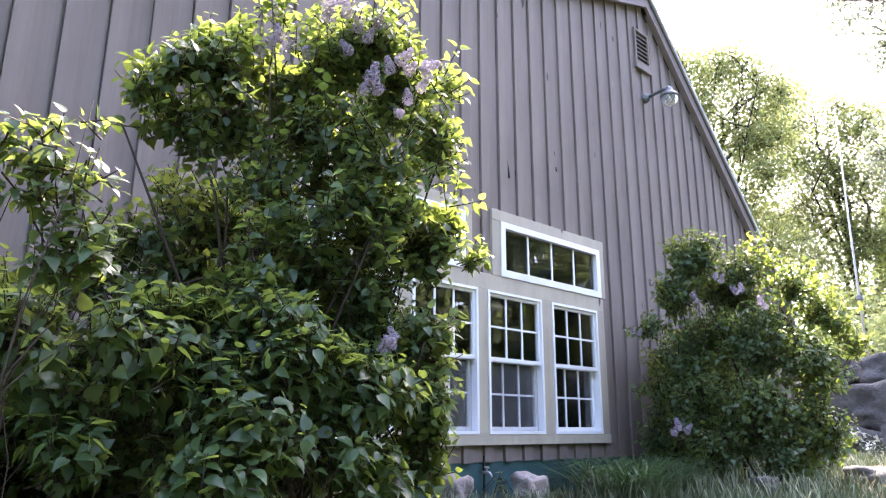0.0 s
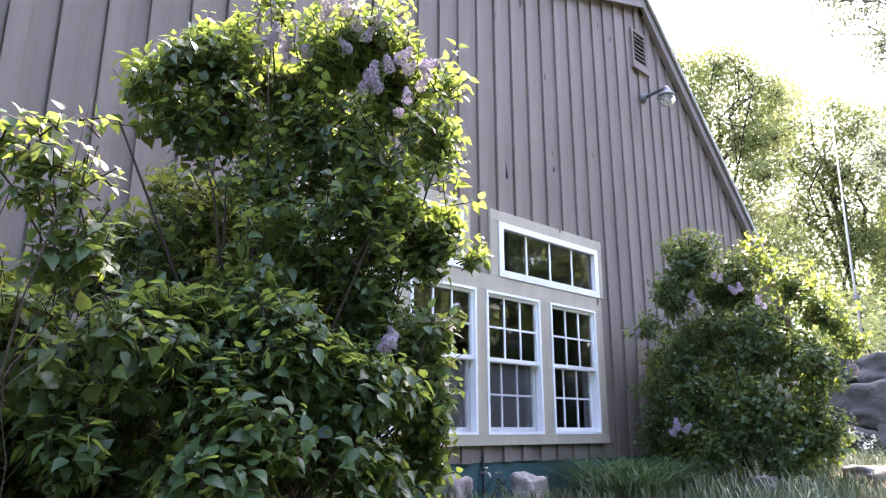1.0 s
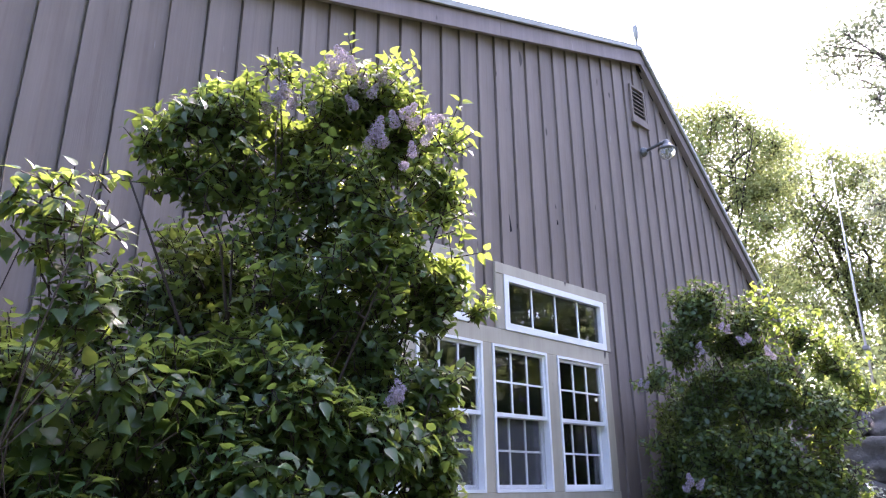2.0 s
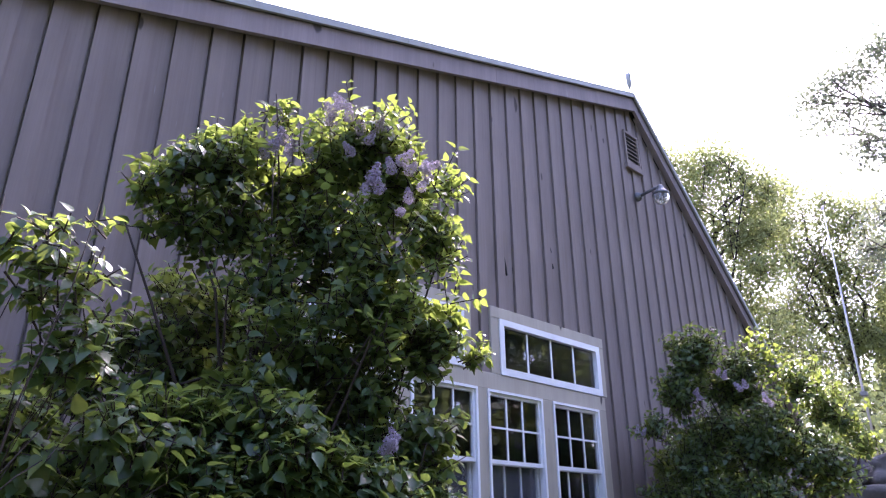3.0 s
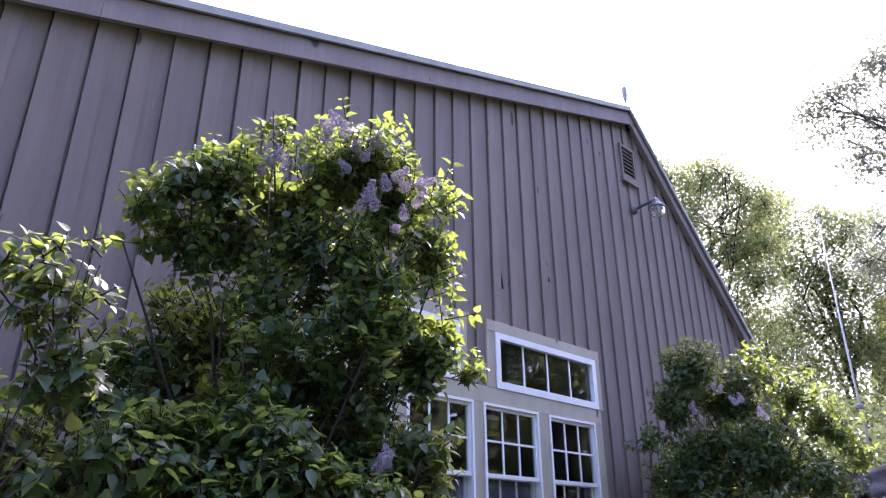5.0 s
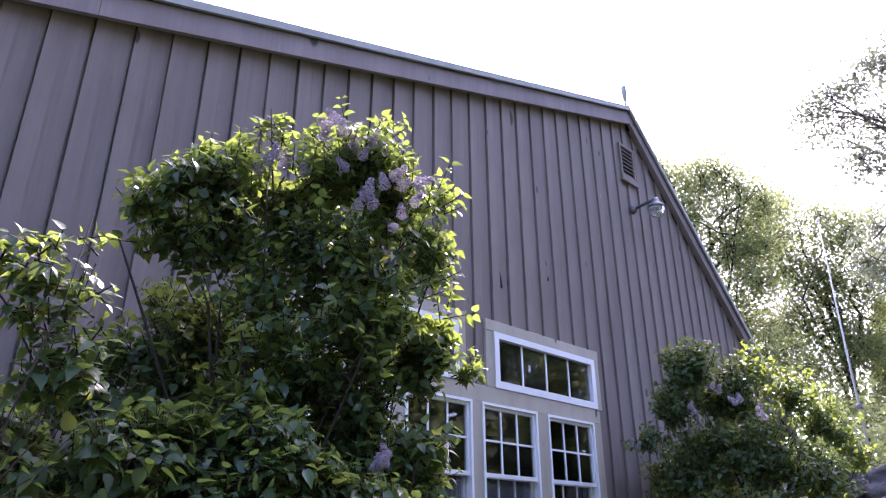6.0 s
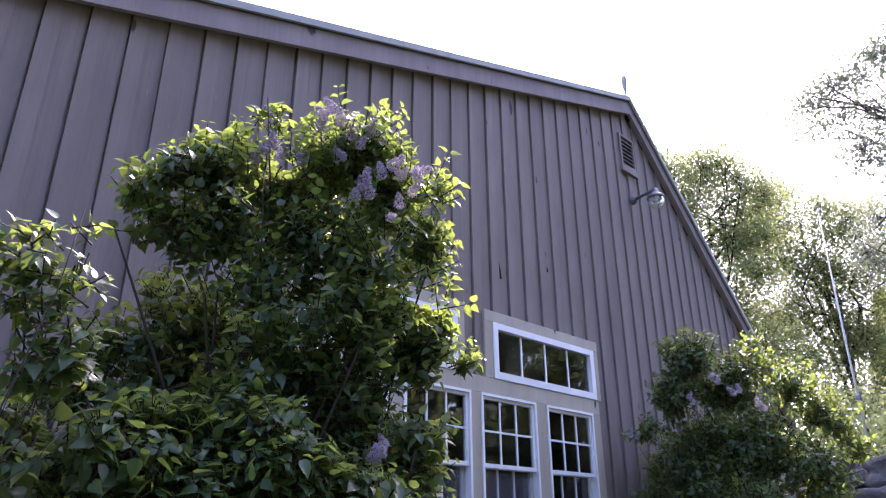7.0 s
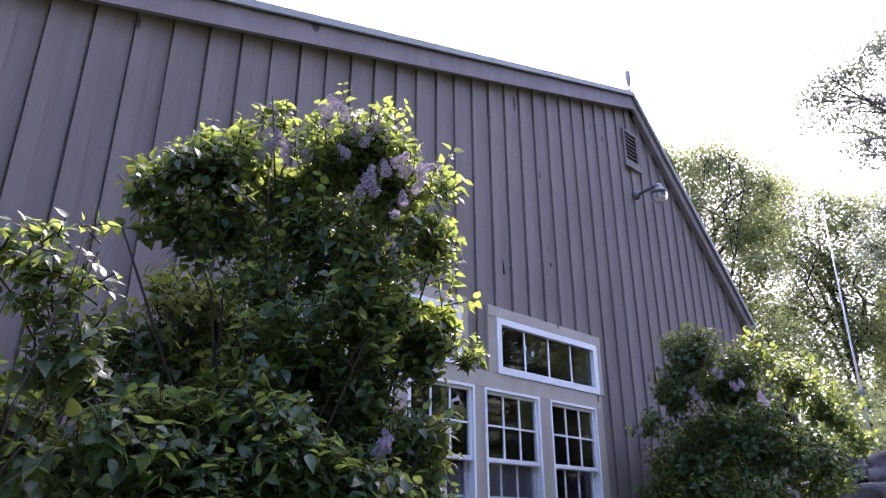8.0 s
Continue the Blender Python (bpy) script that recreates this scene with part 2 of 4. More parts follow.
def leaves_mesh(name, at, along, normal, size, material, shape=HEART, faces=HEART_F):
    """One mesh of many leaves: places, ways to the tip, upper sides and lengths."""
    x = unit(along)
    z = unit(normal - x * (normal * x).sum(-1, keepdims=True))
    y = np.cross(z, x)
    s = size[:, None, None]
    v = at[:, None] + s * (shape[None, :, :1] * x[:, None] + shape[None, :, 1:2] * y[:, None] + shape[None, :, 2:] * z[:, None])
    f = faces[None] + (np.arange(len(at)) * len(shape))[:, None, None]
    return raw_mesh(name, v.reshape(-1, 3), f.reshape(-1, 3), material)


def blob_points(rng, blobs, n, inner=0.45, gap=None, grain=3.0):
    """Points in a set of ellipsoids, most of them near the outside, and their ways outward; gap opens holes between clumps."""
    c, r = np.array([b[0] for b in blobs], float), np.array([b[1] for b in blobs], float)
    w = np.array([b[2] if len(b) > 2 else 1.0 for b in blobs]) * np.prod(r, 1) ** (2 / 3)
    m = n if gap is None else n * 4
    k = rng.choice(len(blobs), m, p=w / w.sum())
    d = unit(rng.normal(size=(m, 3)))
    rad = inner + (1 - inner) * rng.random(m) ** 0.55
    rad *= 1 + 0.1 * rng.normal(size=m).clip(-1.5, 1.5)
    p, out = c[k] + d * r[k] * rad[:, None], unit(d / r[k])
    if gap is not None:
        keep = np.array([noise.noise(Vector(q) * grain) > gap for q in p])
        p, out = p[keep][:n], out[keep][:n]
    return p, out


def twig_leaves(rng, at, out, pairs, length, size, droop=0.25, tilt=(0, 0, 0)):
    """Twigs with leaves in pairs: places, ways, upper sides, sizes, and the twigs' ends."""
    n = len(at)
    way = unit(out * 0.75 + np.array([0, 0, 0.55]) + rng.normal(size=(n, 3)) * 0.4)
    ref = unit(np.cross(way, rng.normal(size=(n, 3))))
    P, A, N, S = [], [], [], []
    for i in range(pairs):
        f = (i + 0.4) / pairs
        ref = unit(np.cross(way, ref)) if i % 2 else unit(np.cross(ref, way))
        for sgn in (1, -1):
            side = ref * sgn
            a = side * 0.85 + way * 0.45 + rng.normal(size=(n, 3)) * 0.25 - np.array([0, 0, droop])
            up = np.array([0, 0, 0.8]) + np.array(tilt) + out * 0.45 + way * 0.2 + rng.normal(size=(n, 3)) * 0.38
            P.append(at + way * (length * (f - 0.5)) + side * 0.012)
            A.append(a), N.append(up)
            S.append(size * (0.5 + 0.85 * rng.random(n)) * (1.0 - 0.35 * max(0, f - 0.6)))
    return np.concatenate(P), np.concatenate(A), np.concatenate(N), np.concatenate(S), at - way * length * 0.6, at + way * length * 0.33


def sticks_mesh(name, a, b, r0, r1, material):
    """One mesh of many thin three-sided twigs."""
    n = len(a)
    d = unit(b - a)
    u = unit(np.cross(d, np.array([0.3, 0.5, 0.8])))
    w = np.cross(d, u)
    ang = np.arange(3) * math.tau / 3
    ring = np.cos(ang)[None, :, None] * u[:, None] + np.sin(ang)[None, :, None] * w[:, None]
    v = np.concatenate([a[:, None] + ring * r0, b[:, None] + ring * r1], 1)
    q = np.array([(0, 1, 4, 3), (1, 2, 5, 4), (2, 0, 3, 5)])
    f = q[None] + (np.arange(n) * 6)[:, None, None]
    return raw_mesh(name, v.reshape(-1, 3), f.reshape(-1, 4), material)


def wander(rng, a, b, n, amount):
    a, b = np.array(a, float), np.array(b, float)
    pts = [a + (b - a) * (i / n) + (rng.normal(size=3) * amount * (0 < i < n)) for i in range(n + 1)]
    return [tuple(p) for p in pts]


# ---- ground ----
def smooth(e0, e1, v):
    t = np.clip((v - e0) / (e1 - e0), 0, 1)
    return t * t * (3 - 2 * t)


def ground_z(x, y):
    x, y = np.asarray(x, float), np.asarray(y, float)
    z = 0.94 * smooth(-4.1, -2.0, y) + 0.1 * smooth(5.5, 8.0, x) * smooth(-4, -1, y)
    z = z + 0.3 * smooth(3.5, 2.3, x) * smooth(-2.2, -0.6, y)
    bank = smooth(12.55, 13.1, x) * (0.25 + 0.75 * smooth(-9, -5, y))
    z = z + bank * (1.45 + 0.055 * np.clip(x - 13, 0, 60)) - z * bank * 0.1
    return z + 0.03 * np.sin(x * 1.7 + y) * np.cos(y * 1.3 - x * 0.6)


def build_ground():
    ax = np.concatenate([np.linspace(-700, -40, 12), np.linspace(-35, -9, 14), np.linspace(-8, 20, 141), np.linspace(22, 60, 20), np.linspace(70, 700, 12)])
    ay = np.concatenate([np.linspace(-700, -40, 12), np.linspace(-35, -9, 14), np.linspace(-8, 4, 61), np.linspace(5, 60, 28), np.linspace(70, 700, 12)])
    X, Y = np.meshgrid(ax, ay, indexing="ij")
    v = np.stack([X, Y, ground_z(X, Y)], -1).reshape(-1, 3)
    i, j = np.meshgrid(np.arange(len(ax) - 1), np.arange(len(ay) - 1), indexing="ij")
    k = (i * len(ay) + j).ravel()
    f = np.stack([k, k + len(ay), k + len(ay) + 1, k + 1], -1)
    ob = new("ground", raw_mesh("ground", v, f, M_SOIL))
    tagged(ob, "sloping earth and grass ground rising towards the house", "ground", kind="structure")


build_ground()

# ---- house ----
X_LEFT, X_RIGHT, DEPTH, RIDGE_X, RIDGE_Z = -5.5, 11.3, 9.0, 7.631, 7.23
SLOPE_L, SLOPE_R = 0.3336, 1.0
BASE_Z, PITCH, SEAM0, BATTEN = 1.231, 0.2547, 0.662, 0.108


def roof_z(x):
    return RIDGE_Z - SLOPE_L * (RIDGE_X - x) if x < RIDGE_X else RIDGE_Z - SLOPE_R * (x - RIDGE_X)


def wall_top(x):
    """The walls end behind the fascia boards."""
    return roof_z(x) - (0.21 if x < RIDGE_X else 0.225)


house = thing("house", (3.0, 0.0, 0.9), "grey-brown board-and-batten house with a steep uneven gable and white windows", "house")
# glazed group: four sash windows under two long transoms
LOW = (2.585, 6.318, 1.372, 2.85)
TRANSOMS = [(4.588, 6.37, 2.85, 3.48), (2.546, 4.328, 2.85, 3.48)]
TR_FRAMES = [(4.7, 6.285, 2.852, 3.374), (2.65, 4.235, 2.852, 3.374)]
SASHES = [(2.71, 3.472), (3.624, 4.386), (4.51, 5.268), (5.425, 6.187)]
SASH_Z = (1.461, 2.704)
HOLES = [(2.71, 6.187, 1.461, 2.704), TR_FRAMES[0], TR_FRAMES[1]]


def columns(x0, x1, cuts):
    xs = sorted({x0, x1, *[c for c in cuts if x0 < c < x1]})
    return list(zip(xs, xs[1:]))


def spans(xa, xb, z0, top_a, top_b, rects):
    """Pieces of an upright strip that the given openings leave: (bottom, top at xa, top at xb)."""
    mid, low, out = (xa + xb) / 2, z0, []
    for rx0, rx1, rz0, rz1 in sorted((r for r in rects if r[0] < mid < r[1]), key=lambda r: r[2]):
        if rz0 > low + 0.005:
            out.append((low, rz0, rz0))
        low = max(low, rz1)
    out.append((low, top_a, top_b))
    return out


def gable_sheathing():
    bm = bmesh.new()
    cuts = [RIDGE_X] + [c for h in HOLES for c in h[:2]]
    for xa, xb in columns(X_LEFT + 0.02, X_RIGHT - 0.02, cuts):
        for lo, ta, tb in spans(xa, xb, 0.7, wall_top(xa), wall_top(xb), HOLES):
            add_prism(bm, [(xa, lo), (xb, lo), (xb, tb), (xa, ta)], 0.046, 0.18)
    return bm


wpart("gable_wall", gable_sheathing(), M_INNER, house)
wpart("foundation", box(X_LEFT + 0.03, X_RIGHT - 0.03, 0.03, 0.3, 0.2, BASE_Z + 0.02), M_TEAL, house, "dark teal painted foundation")
wpart("side_wall", box(X_LEFT, X_LEFT + 0.15, 0.19, DEPTH, 0.3, wall_top(X_LEFT + 0.15)), M_SIDING, house)
wpart("side_wall", box(X_RIGHT - 0.15, X_RIGHT, 0.19, DEPTH, 0.3, wall_top(X_RIGHT)), M_SIDING, house)
wpart("back_wall", prism([(X_LEFT + 0.16, 0.3), (X_RIGHT - 0.16, 0.3), (X_RIGHT - 0.16, wall_top(X_RIGHT)), (RIDGE_X, wall_top(RIDGE_X - 0.01)), (X_LEFT + 0.16, wall_top(X_LEFT + 0.16))], DEPTH - 0.15, DEPTH), M_INNER, house)
wpart("inner_floor", box(X_LEFT + 0.16, X_RIGHT - 0.16, 0.31, DEPTH - 0.16, 0.95, 1.05), M_FLOORWOOD, house)
wpart("inner_wall", box(X_LEFT + 0.17, X_RIGHT - 0.17, 4.6, 4.7, 1.06, 3.55), M_INNER, house)
wpart("inner_ceiling", box(X_LEFT + 0.5, X_RIGHT - 0.17, 0.19, 4.58, 3.6, 3.66), M_INNER, house)


def roof_slab(x0, x1, drop, thick, y0, y1):
    return prism([(x0, roof_z(x0) - drop - thick), (x1, roof_z(x1) - drop - thick), (x1, roof_z(x1) - drop), (x0, roof_z(x0) - drop)], y0, y1)


E = 1e-4
XA, XB = X_LEFT - 0.3, X_RIGHT + 0.25
wpart("roof", roof_slab(XA, RIDGE_X - E, 0.0, 0.05, -0.1, DEPTH + 0.2), M_ROOF, house)
wpart("roof", roof_slab(RIDGE_X + E, XB, 0.0, 0.07, -0.1, DEPTH + 0.2), M_ROOF, house)
wpart("roof_deck", roof_slab(XA, RIDGE_X - 0.05, 0.055, 0.1, 0.0, DEPTH + 0.1), M_DARK, house)
wpart("roof_deck", roof_slab(RIDGE_X + 0.05, XB, 0.08, 0.14, 0.0, DEPTH + 0.1), M_DARK, house)
# edge strip under the shingles and fascia below it, in lengths that meet at butt joints
JOINTS = [XA, -1.9, 0.6, 3.474, 5.35, RIDGE_X - E]
for a, b in zip(JOINTS, JOINTS[1:]):
    wpart("roof_edge", roof_slab(a + 0.002, b - 0.002, 0.0035, 0.07, -0.125, -0.101), M_DRIP, house, "weathered grey-green roof edge strip")
FJOINTS = [XA, -3.1, 0.9, 4.75, RIDGE_X - E]
for a, b in zip(FJOINTS, FJOINTS[1:]):
    wpart("fascia", roof_slab(a + 0.0015, b - 0.0015, 0.076, 0.202, -0.085, -0.045), M_FASCIA, house)
wpart("roof_edge", roof_slab(RIDGE_X + E, XB, 0.004, 0.08, -0.125, -0.101), M_DRIP, house)
wpart("fascia", roof_slab(RIDGE_X + E, XB, 0.088, 0.172, -0.085, -0.045), M_FASCIA, house)
wpart("soffit", roof_slab(XA, RIDGE_X - 0.1, 0.21, 0.02, -0.044, -0.002), M_FASCIA, house)
wpart("soffit", roof_slab(RIDGE_X + 0.1, XB, 0.215, 0.03, -0.044, -0.002), M_FASCIA, house)


def batten(xa, xb, z0, ta, tb):
    return prism([(xa, z0), (xb, z0), (xb, tb), (xa, ta)], 0.0, 0.0455)


def siding():
    rng = random.Random(5)
    rects = [LOW, *TRANSOMS]
    cuts = [RIDGE_X] + [c for r in rects for c in r[:2]]
    i0, i1 = math.ceil((X_LEFT - SEAM0) / PITCH), math.floor((X_RIGHT - SEAM0) / PITCH)
    for i in range(i0, i1 + 1):
        x = SEAM0 + i * PITCH + rng.uniform(-0.006, 0.006)
        low = BASE_Z + rng.uniform(-0.004, 0.004)
        for xa, xb in columns(x, min(x + BATTEN + rng.uniform(-0.008, 0.008), X_RIGHT), cuts):
            for lo, ta, tb in spans(xa, xb, low, wall_top(xa), wall_top(xb), rects):
                if xb - xa > 0.012:
                    wpart("batten", batten(xa, xb, lo, ta, tb), M_SIDING, house)
        a, b = SEAM0 + i * PITCH + BATTEN - 0.02, SEAM0 + (i + 1) * PITCH - 0.01
        for xa, xb in columns(a, min(b, X_RIGHT), cuts):
            for lo, ta, tb in spans(xa, xb, low + 0.004, wall_top(xa), wall_top(xb), rects):
                if xb - xa > 0.012:
                    y = 0.02 + rng.uniform(0, 0.002)
                    wpart("siding_board", prism([(xa, lo), (xb, lo), (xb, tb), (xa, ta)], y, 0.0455), M_SIDING, house)


def board_split(x0, z0, x1, z1):
    """A dark weathered split in the face of a board."""
    w = 0.008
    bm = prism([(x1 - 0.3 * w, z1), (x1 + 0.3 * w, z1), ((x0 + x1) / 2 + w, (z0 + z1) / 2), (x0 + 0.2 * w, z0), (x0 - 0.2 * w, z0), ((x0 + x1) / 2 - 0.6 * w, (z0 + z1) / 2)], -0.0015, 0.02)
    wpart("board_split", bm, M_DARK, house, "dark split in a weathered board")


for row in [(4.849, 4.021, 4.881, 3.853), (5.600, 4.342, 5.614, 4.287), (5.620, 4.167, 5.634, 4.119)]:
    board_split(*row)


def trim_board(x0, x1, z0, z1, y0=-0.024):
    wpart("window_trim", box(x0, x1, y0, 0.05, z0, z1, 0.003), M_TRIM, house, "taupe painted flat window casing")


trim_board(LOW[0], LOW[1], 2.7045, 2.8495)
trim_board(LOW[0] - 0.004, LOW[1] + 0.004, 1.372, 1.4605, -0.03)
for x0, x1 in [(LOW[0], 2.7095), (3.4725, 3.6235), (4.3865, 4.5095), (5.2685, 5.4245), (6.1875, LOW[1])]:
    trim_board(x0, x1, 1.461, 2.704)
for (tx0, tx1, tz0, tz1), (fx0, fx1, fz0, fz1) in zip(TRANSOMS, TR_FRAMES):
    trim_board(tx0, fx0 - 0.0005, tz0, fz1)
    trim_board(fx1 + 0.0005, tx1, tz0, fz1)
    trim_board(tx0, tx1, fz1 + 0.0005, tz1, -0.027)


def ring(bm, x0, x1, z0, z1, w, y0, y1, wb=None, wt=None):
    """Four rails round an opening."""
    wb, wt = wb or w, wt or w
    add_box(bm, x0, x0 + w, y0, y1, z0, z1)
    add_box(bm, x1 - w, x1, y0, y1, z0, z1)
    add_box(bm, x0 + w, x1 - w, y0, y1, z0, z0 + wb)
    add_box(bm, x0 + w, x1 - w, y0, y1, z1 - wt, z1)


def muntins(win, x0, x1, z0, z1, cols, rows, y):
    for k in range(1, cols):
        x = x0 + (x1 - x0) * k / cols
        part("muntin", box(x - 0.0085, x + 0.0085, y, y + 0.01, z0, z1), M_VINYL, win)
    for k in range(1, rows):
        z = z0 + (z1 - z0) * k / rows
        for c in range(cols):
            xa, xb = x0 + (x1 - x0) * c / cols, x0 + (x1 - x0) * (c + 1) / cols
            part("muntin", box(xa + 0.009 * (c > 0), xb - 0.009 * (c < cols - 1), y, y + 0.01, z - 0.0085, z + 0.0085), M_VINYL, win)


def pane(win, x0, x1, z0, z1, y):
    ob = part("pane", box(x0, x1, y, y + 0.004, z0, z1), M_GLASS, win)
    ob.visible_shadow = False


def sash_window(x0, x1, screened):
    z0, z1 = SASH_Z
    zm = 2.09
    bm = bmesh.new()
    ring(bm, x0 + 0.001, x1 - 0.001, z0, z1, 0.024, -0.034, 0.12, 0.024, 0.024)
    win = wpart("window", bm, M_VINYL, house, "white double-hung window with six-pane sashes")
    a, b = x0 + 0.0255, x1 - 0.0255
    bm = bmesh.new()
    ring(bm, a, b, zm - 0.01, z1 - 0.0245, 0.026, -0.012, 0.025, 0.035, 0.026)
    part("upper_sash", bm, M_VINYL, win)
    bm = bmesh.new()
    ring(bm, a, b, z0 + 0.0245, zm + 0.02, 0.03, 0.045, 0.08, 0.038, 0.032)
    part("lower_sash", bm, M_VINYL, win)
    ua = (a + 0.026, b - 0.026, zm + 0.025, z1 - 0.0505)
    la = (a + 0.03, b - 0.03, z0 + 0.0625, zm - 0.012)
    for r, y in ((ua, 0.008), (la, 0.062)):
        pane(win, r[0] - 0.004, r[1] + 0.004, r[2] - 0.004, r[3] + 0.004, y)
        muntins(win, *r, 3, 2, y - 0.012)
    if screened:
        part("insect_screen", box(a + 0.002, b - 0.002, 0.03, 0.0315, z0 + 0.026, zm - 0.012), M_SCREEN, win, "fine grey insect screen")
    return win


def transom(x0, x1, z0, z1):
    bm = bmesh.new()
    ring(bm, x0, x1, z0, z1, 0.062, -0.034, 0.1, 0.066, 0.058)
    win = wpart("transom_window", bm, M_VINYL, house, "white four-pane transom window")
    r = (x0 + 0.062, x1 - 0.062, z0 + 0.066, z1 - 0.058)
    pane(win, r[0] - 0.004, r[1] + 0.004, r[2] - 0.004, r[3] + 0.004, 0.012)
    muntins(win, *r, 4, 1, 0.0)


for k, (x0, x1) in enumerate(SASHES):
    sash_window(x0, x1, k < 3)
for f in TR_FRAMES:
    transom(*f)


def gable_vent():
    x0, x1, z0, z1 = 7.385, 7.73, 6.075, 6.58
    bm = bmesh.new()
    ring(bm, x0, x1, z0, z1, 0.03, -0.03, 0.0, 0.032, 0.035)
    add_box(bm, x0 - 0.02, x1 + 0.02, -0.04, -0.0005, z0 - 0.075, z0 - 0.001)
    vent = wpart("gable_vent", bm, M_SIDING, house, "slatted wooden gable vent")
    part("vent_backing", box(x0 + 0.03, x1 - 0.03, -0.003, -0.0005, z0 + 0.032, z1 - 0.035), M_DARK, vent)
    n = 7
    for k in range(n):
        z = z0 + 0.04 + (z1 - z0 - 0.08) * k / n
        bm = bmesh.new()
        add_box(bm, x0 + 0.031, x1 - 0.031, -0.028, -0.003, z, z + 0.012)
        for v in bm.verts:
            v.co.z += (v.co.y + 0.003) * 0.9 + 0.02
        part("slat", bm, M_SIDING, vent)


gable_vent()


def wall_lamp():
    lamp = thing("wall_lamp", (7.56, 0.0, 5.6), "grey metal gooseneck yard light with a glass globe on the gable", "lamp")
    part("wall_plate", tube([(0, -0.0, 0.02), (0, -0.03, 0.02), (0, -0.07, 0.02)], [0.062, 0.062, 0.035], 14), M_GALV, lamp, smooth=False)
    part("arm", tube([(0, -0.05, 0.02), (0, -0.15, 0.035), (0, -0.27, 0.05), (0, -0.34, 0.045)], [0.022, 0.02, 0.02, 0.022], 10), M_GALV, lamp, smooth=True)
    at = (0, -0.34, -0.1)
    part("hood", lathe([(0.0, 0.17), (0.03, 0.165), (0.045, 0.14), (0.05, 0.1), (0.07, 0.085), (0.108, 0.05), (0.112, 0.02), (0.1, 0.02), (0.06, 0.06), (0.0, 0.07)], at), M_GALV, lamp, smooth=True)
    part("globe", lathe([(0.098, 0.03), (0.1, 0.0), (0.092, -0.045), (0.068, -0.08), (0.035, -0.1), (0.0, -0.106)], at), M_GLOBE, lamp, "clear glass globe", smooth=True)
    part("bulb", lathe([(0.0, -0.05), (0.022, -0.04), (0.03, -0.01), (0.018, 0.03), (0.014, 0.06)], at, 12), M_WHITEPOLE, lamp, smooth=True)


wall_lamp()


def roof_rod():
    rod = thing("roof_rod", (7.645, -0.06, 7.2), "short weathered metal rod with a thick head at the ridge", "rod")
    part("stem", tube([(0, 0, -0.02), (0.0, 0, 0.2)], [0.013, 0.012], 8), M_GALV, rod)
    part("head", lathe([(0.0, 0.14), (0.016, 0.15), (0.03, 0.2), (0.038, 0.3), (0.036, 0.38), (0.026, 0.4), (0.0, 0.4)], (0.0, 0, 0), 12), M_DRIP, rod, smooth=True)
    part("foot", box(-0.05, 0.05, -0.04, 0.04, -0.03, 0.015, 0.006), M_GALV, rod)


roof_rod()


# ---- lilacs ----
def panicle_mesh(seed):
    rng = np.random.default_rng(seed)
    n = 270
    h = rng.random(n) ** 1.1
    r = 0.068 * np.sqrt(np.clip(h / 0.2, 0.05, 1)) * (1.06 - h) ** 0.55 * (0.5 + 0.6 * rng.random(n))
    a = rng.random(n) * math.tau
    at = np.stack([r * np.cos(a), r * np.sin(a), h * 0.19], -1)
    out = unit(np.stack([np.cos(a), np.sin(a), 2 * h - 0.6], -1) + rng.normal(size=(n, 3)) * 0.5)
    P = np.repeat(at, 4, 0)
    t1 = unit(np.cross(out, rng.normal(size=(n, 3))))
    t2 = np.cross(out, t1)
    A = np.stack([t1, t2, -t1, -t2], 1).reshape(-1, 3) + 0.35 * np.repeat(out, 4, 0)
    return leaves_mesh("panicle", P, A, np.repeat(out, 4, 0), np.full(len(P), 0.0115), M_PETAL, SMALL, SMALL_F)


PANICLES = [panicle_mesh(s) for s in (1, 2, 3)]


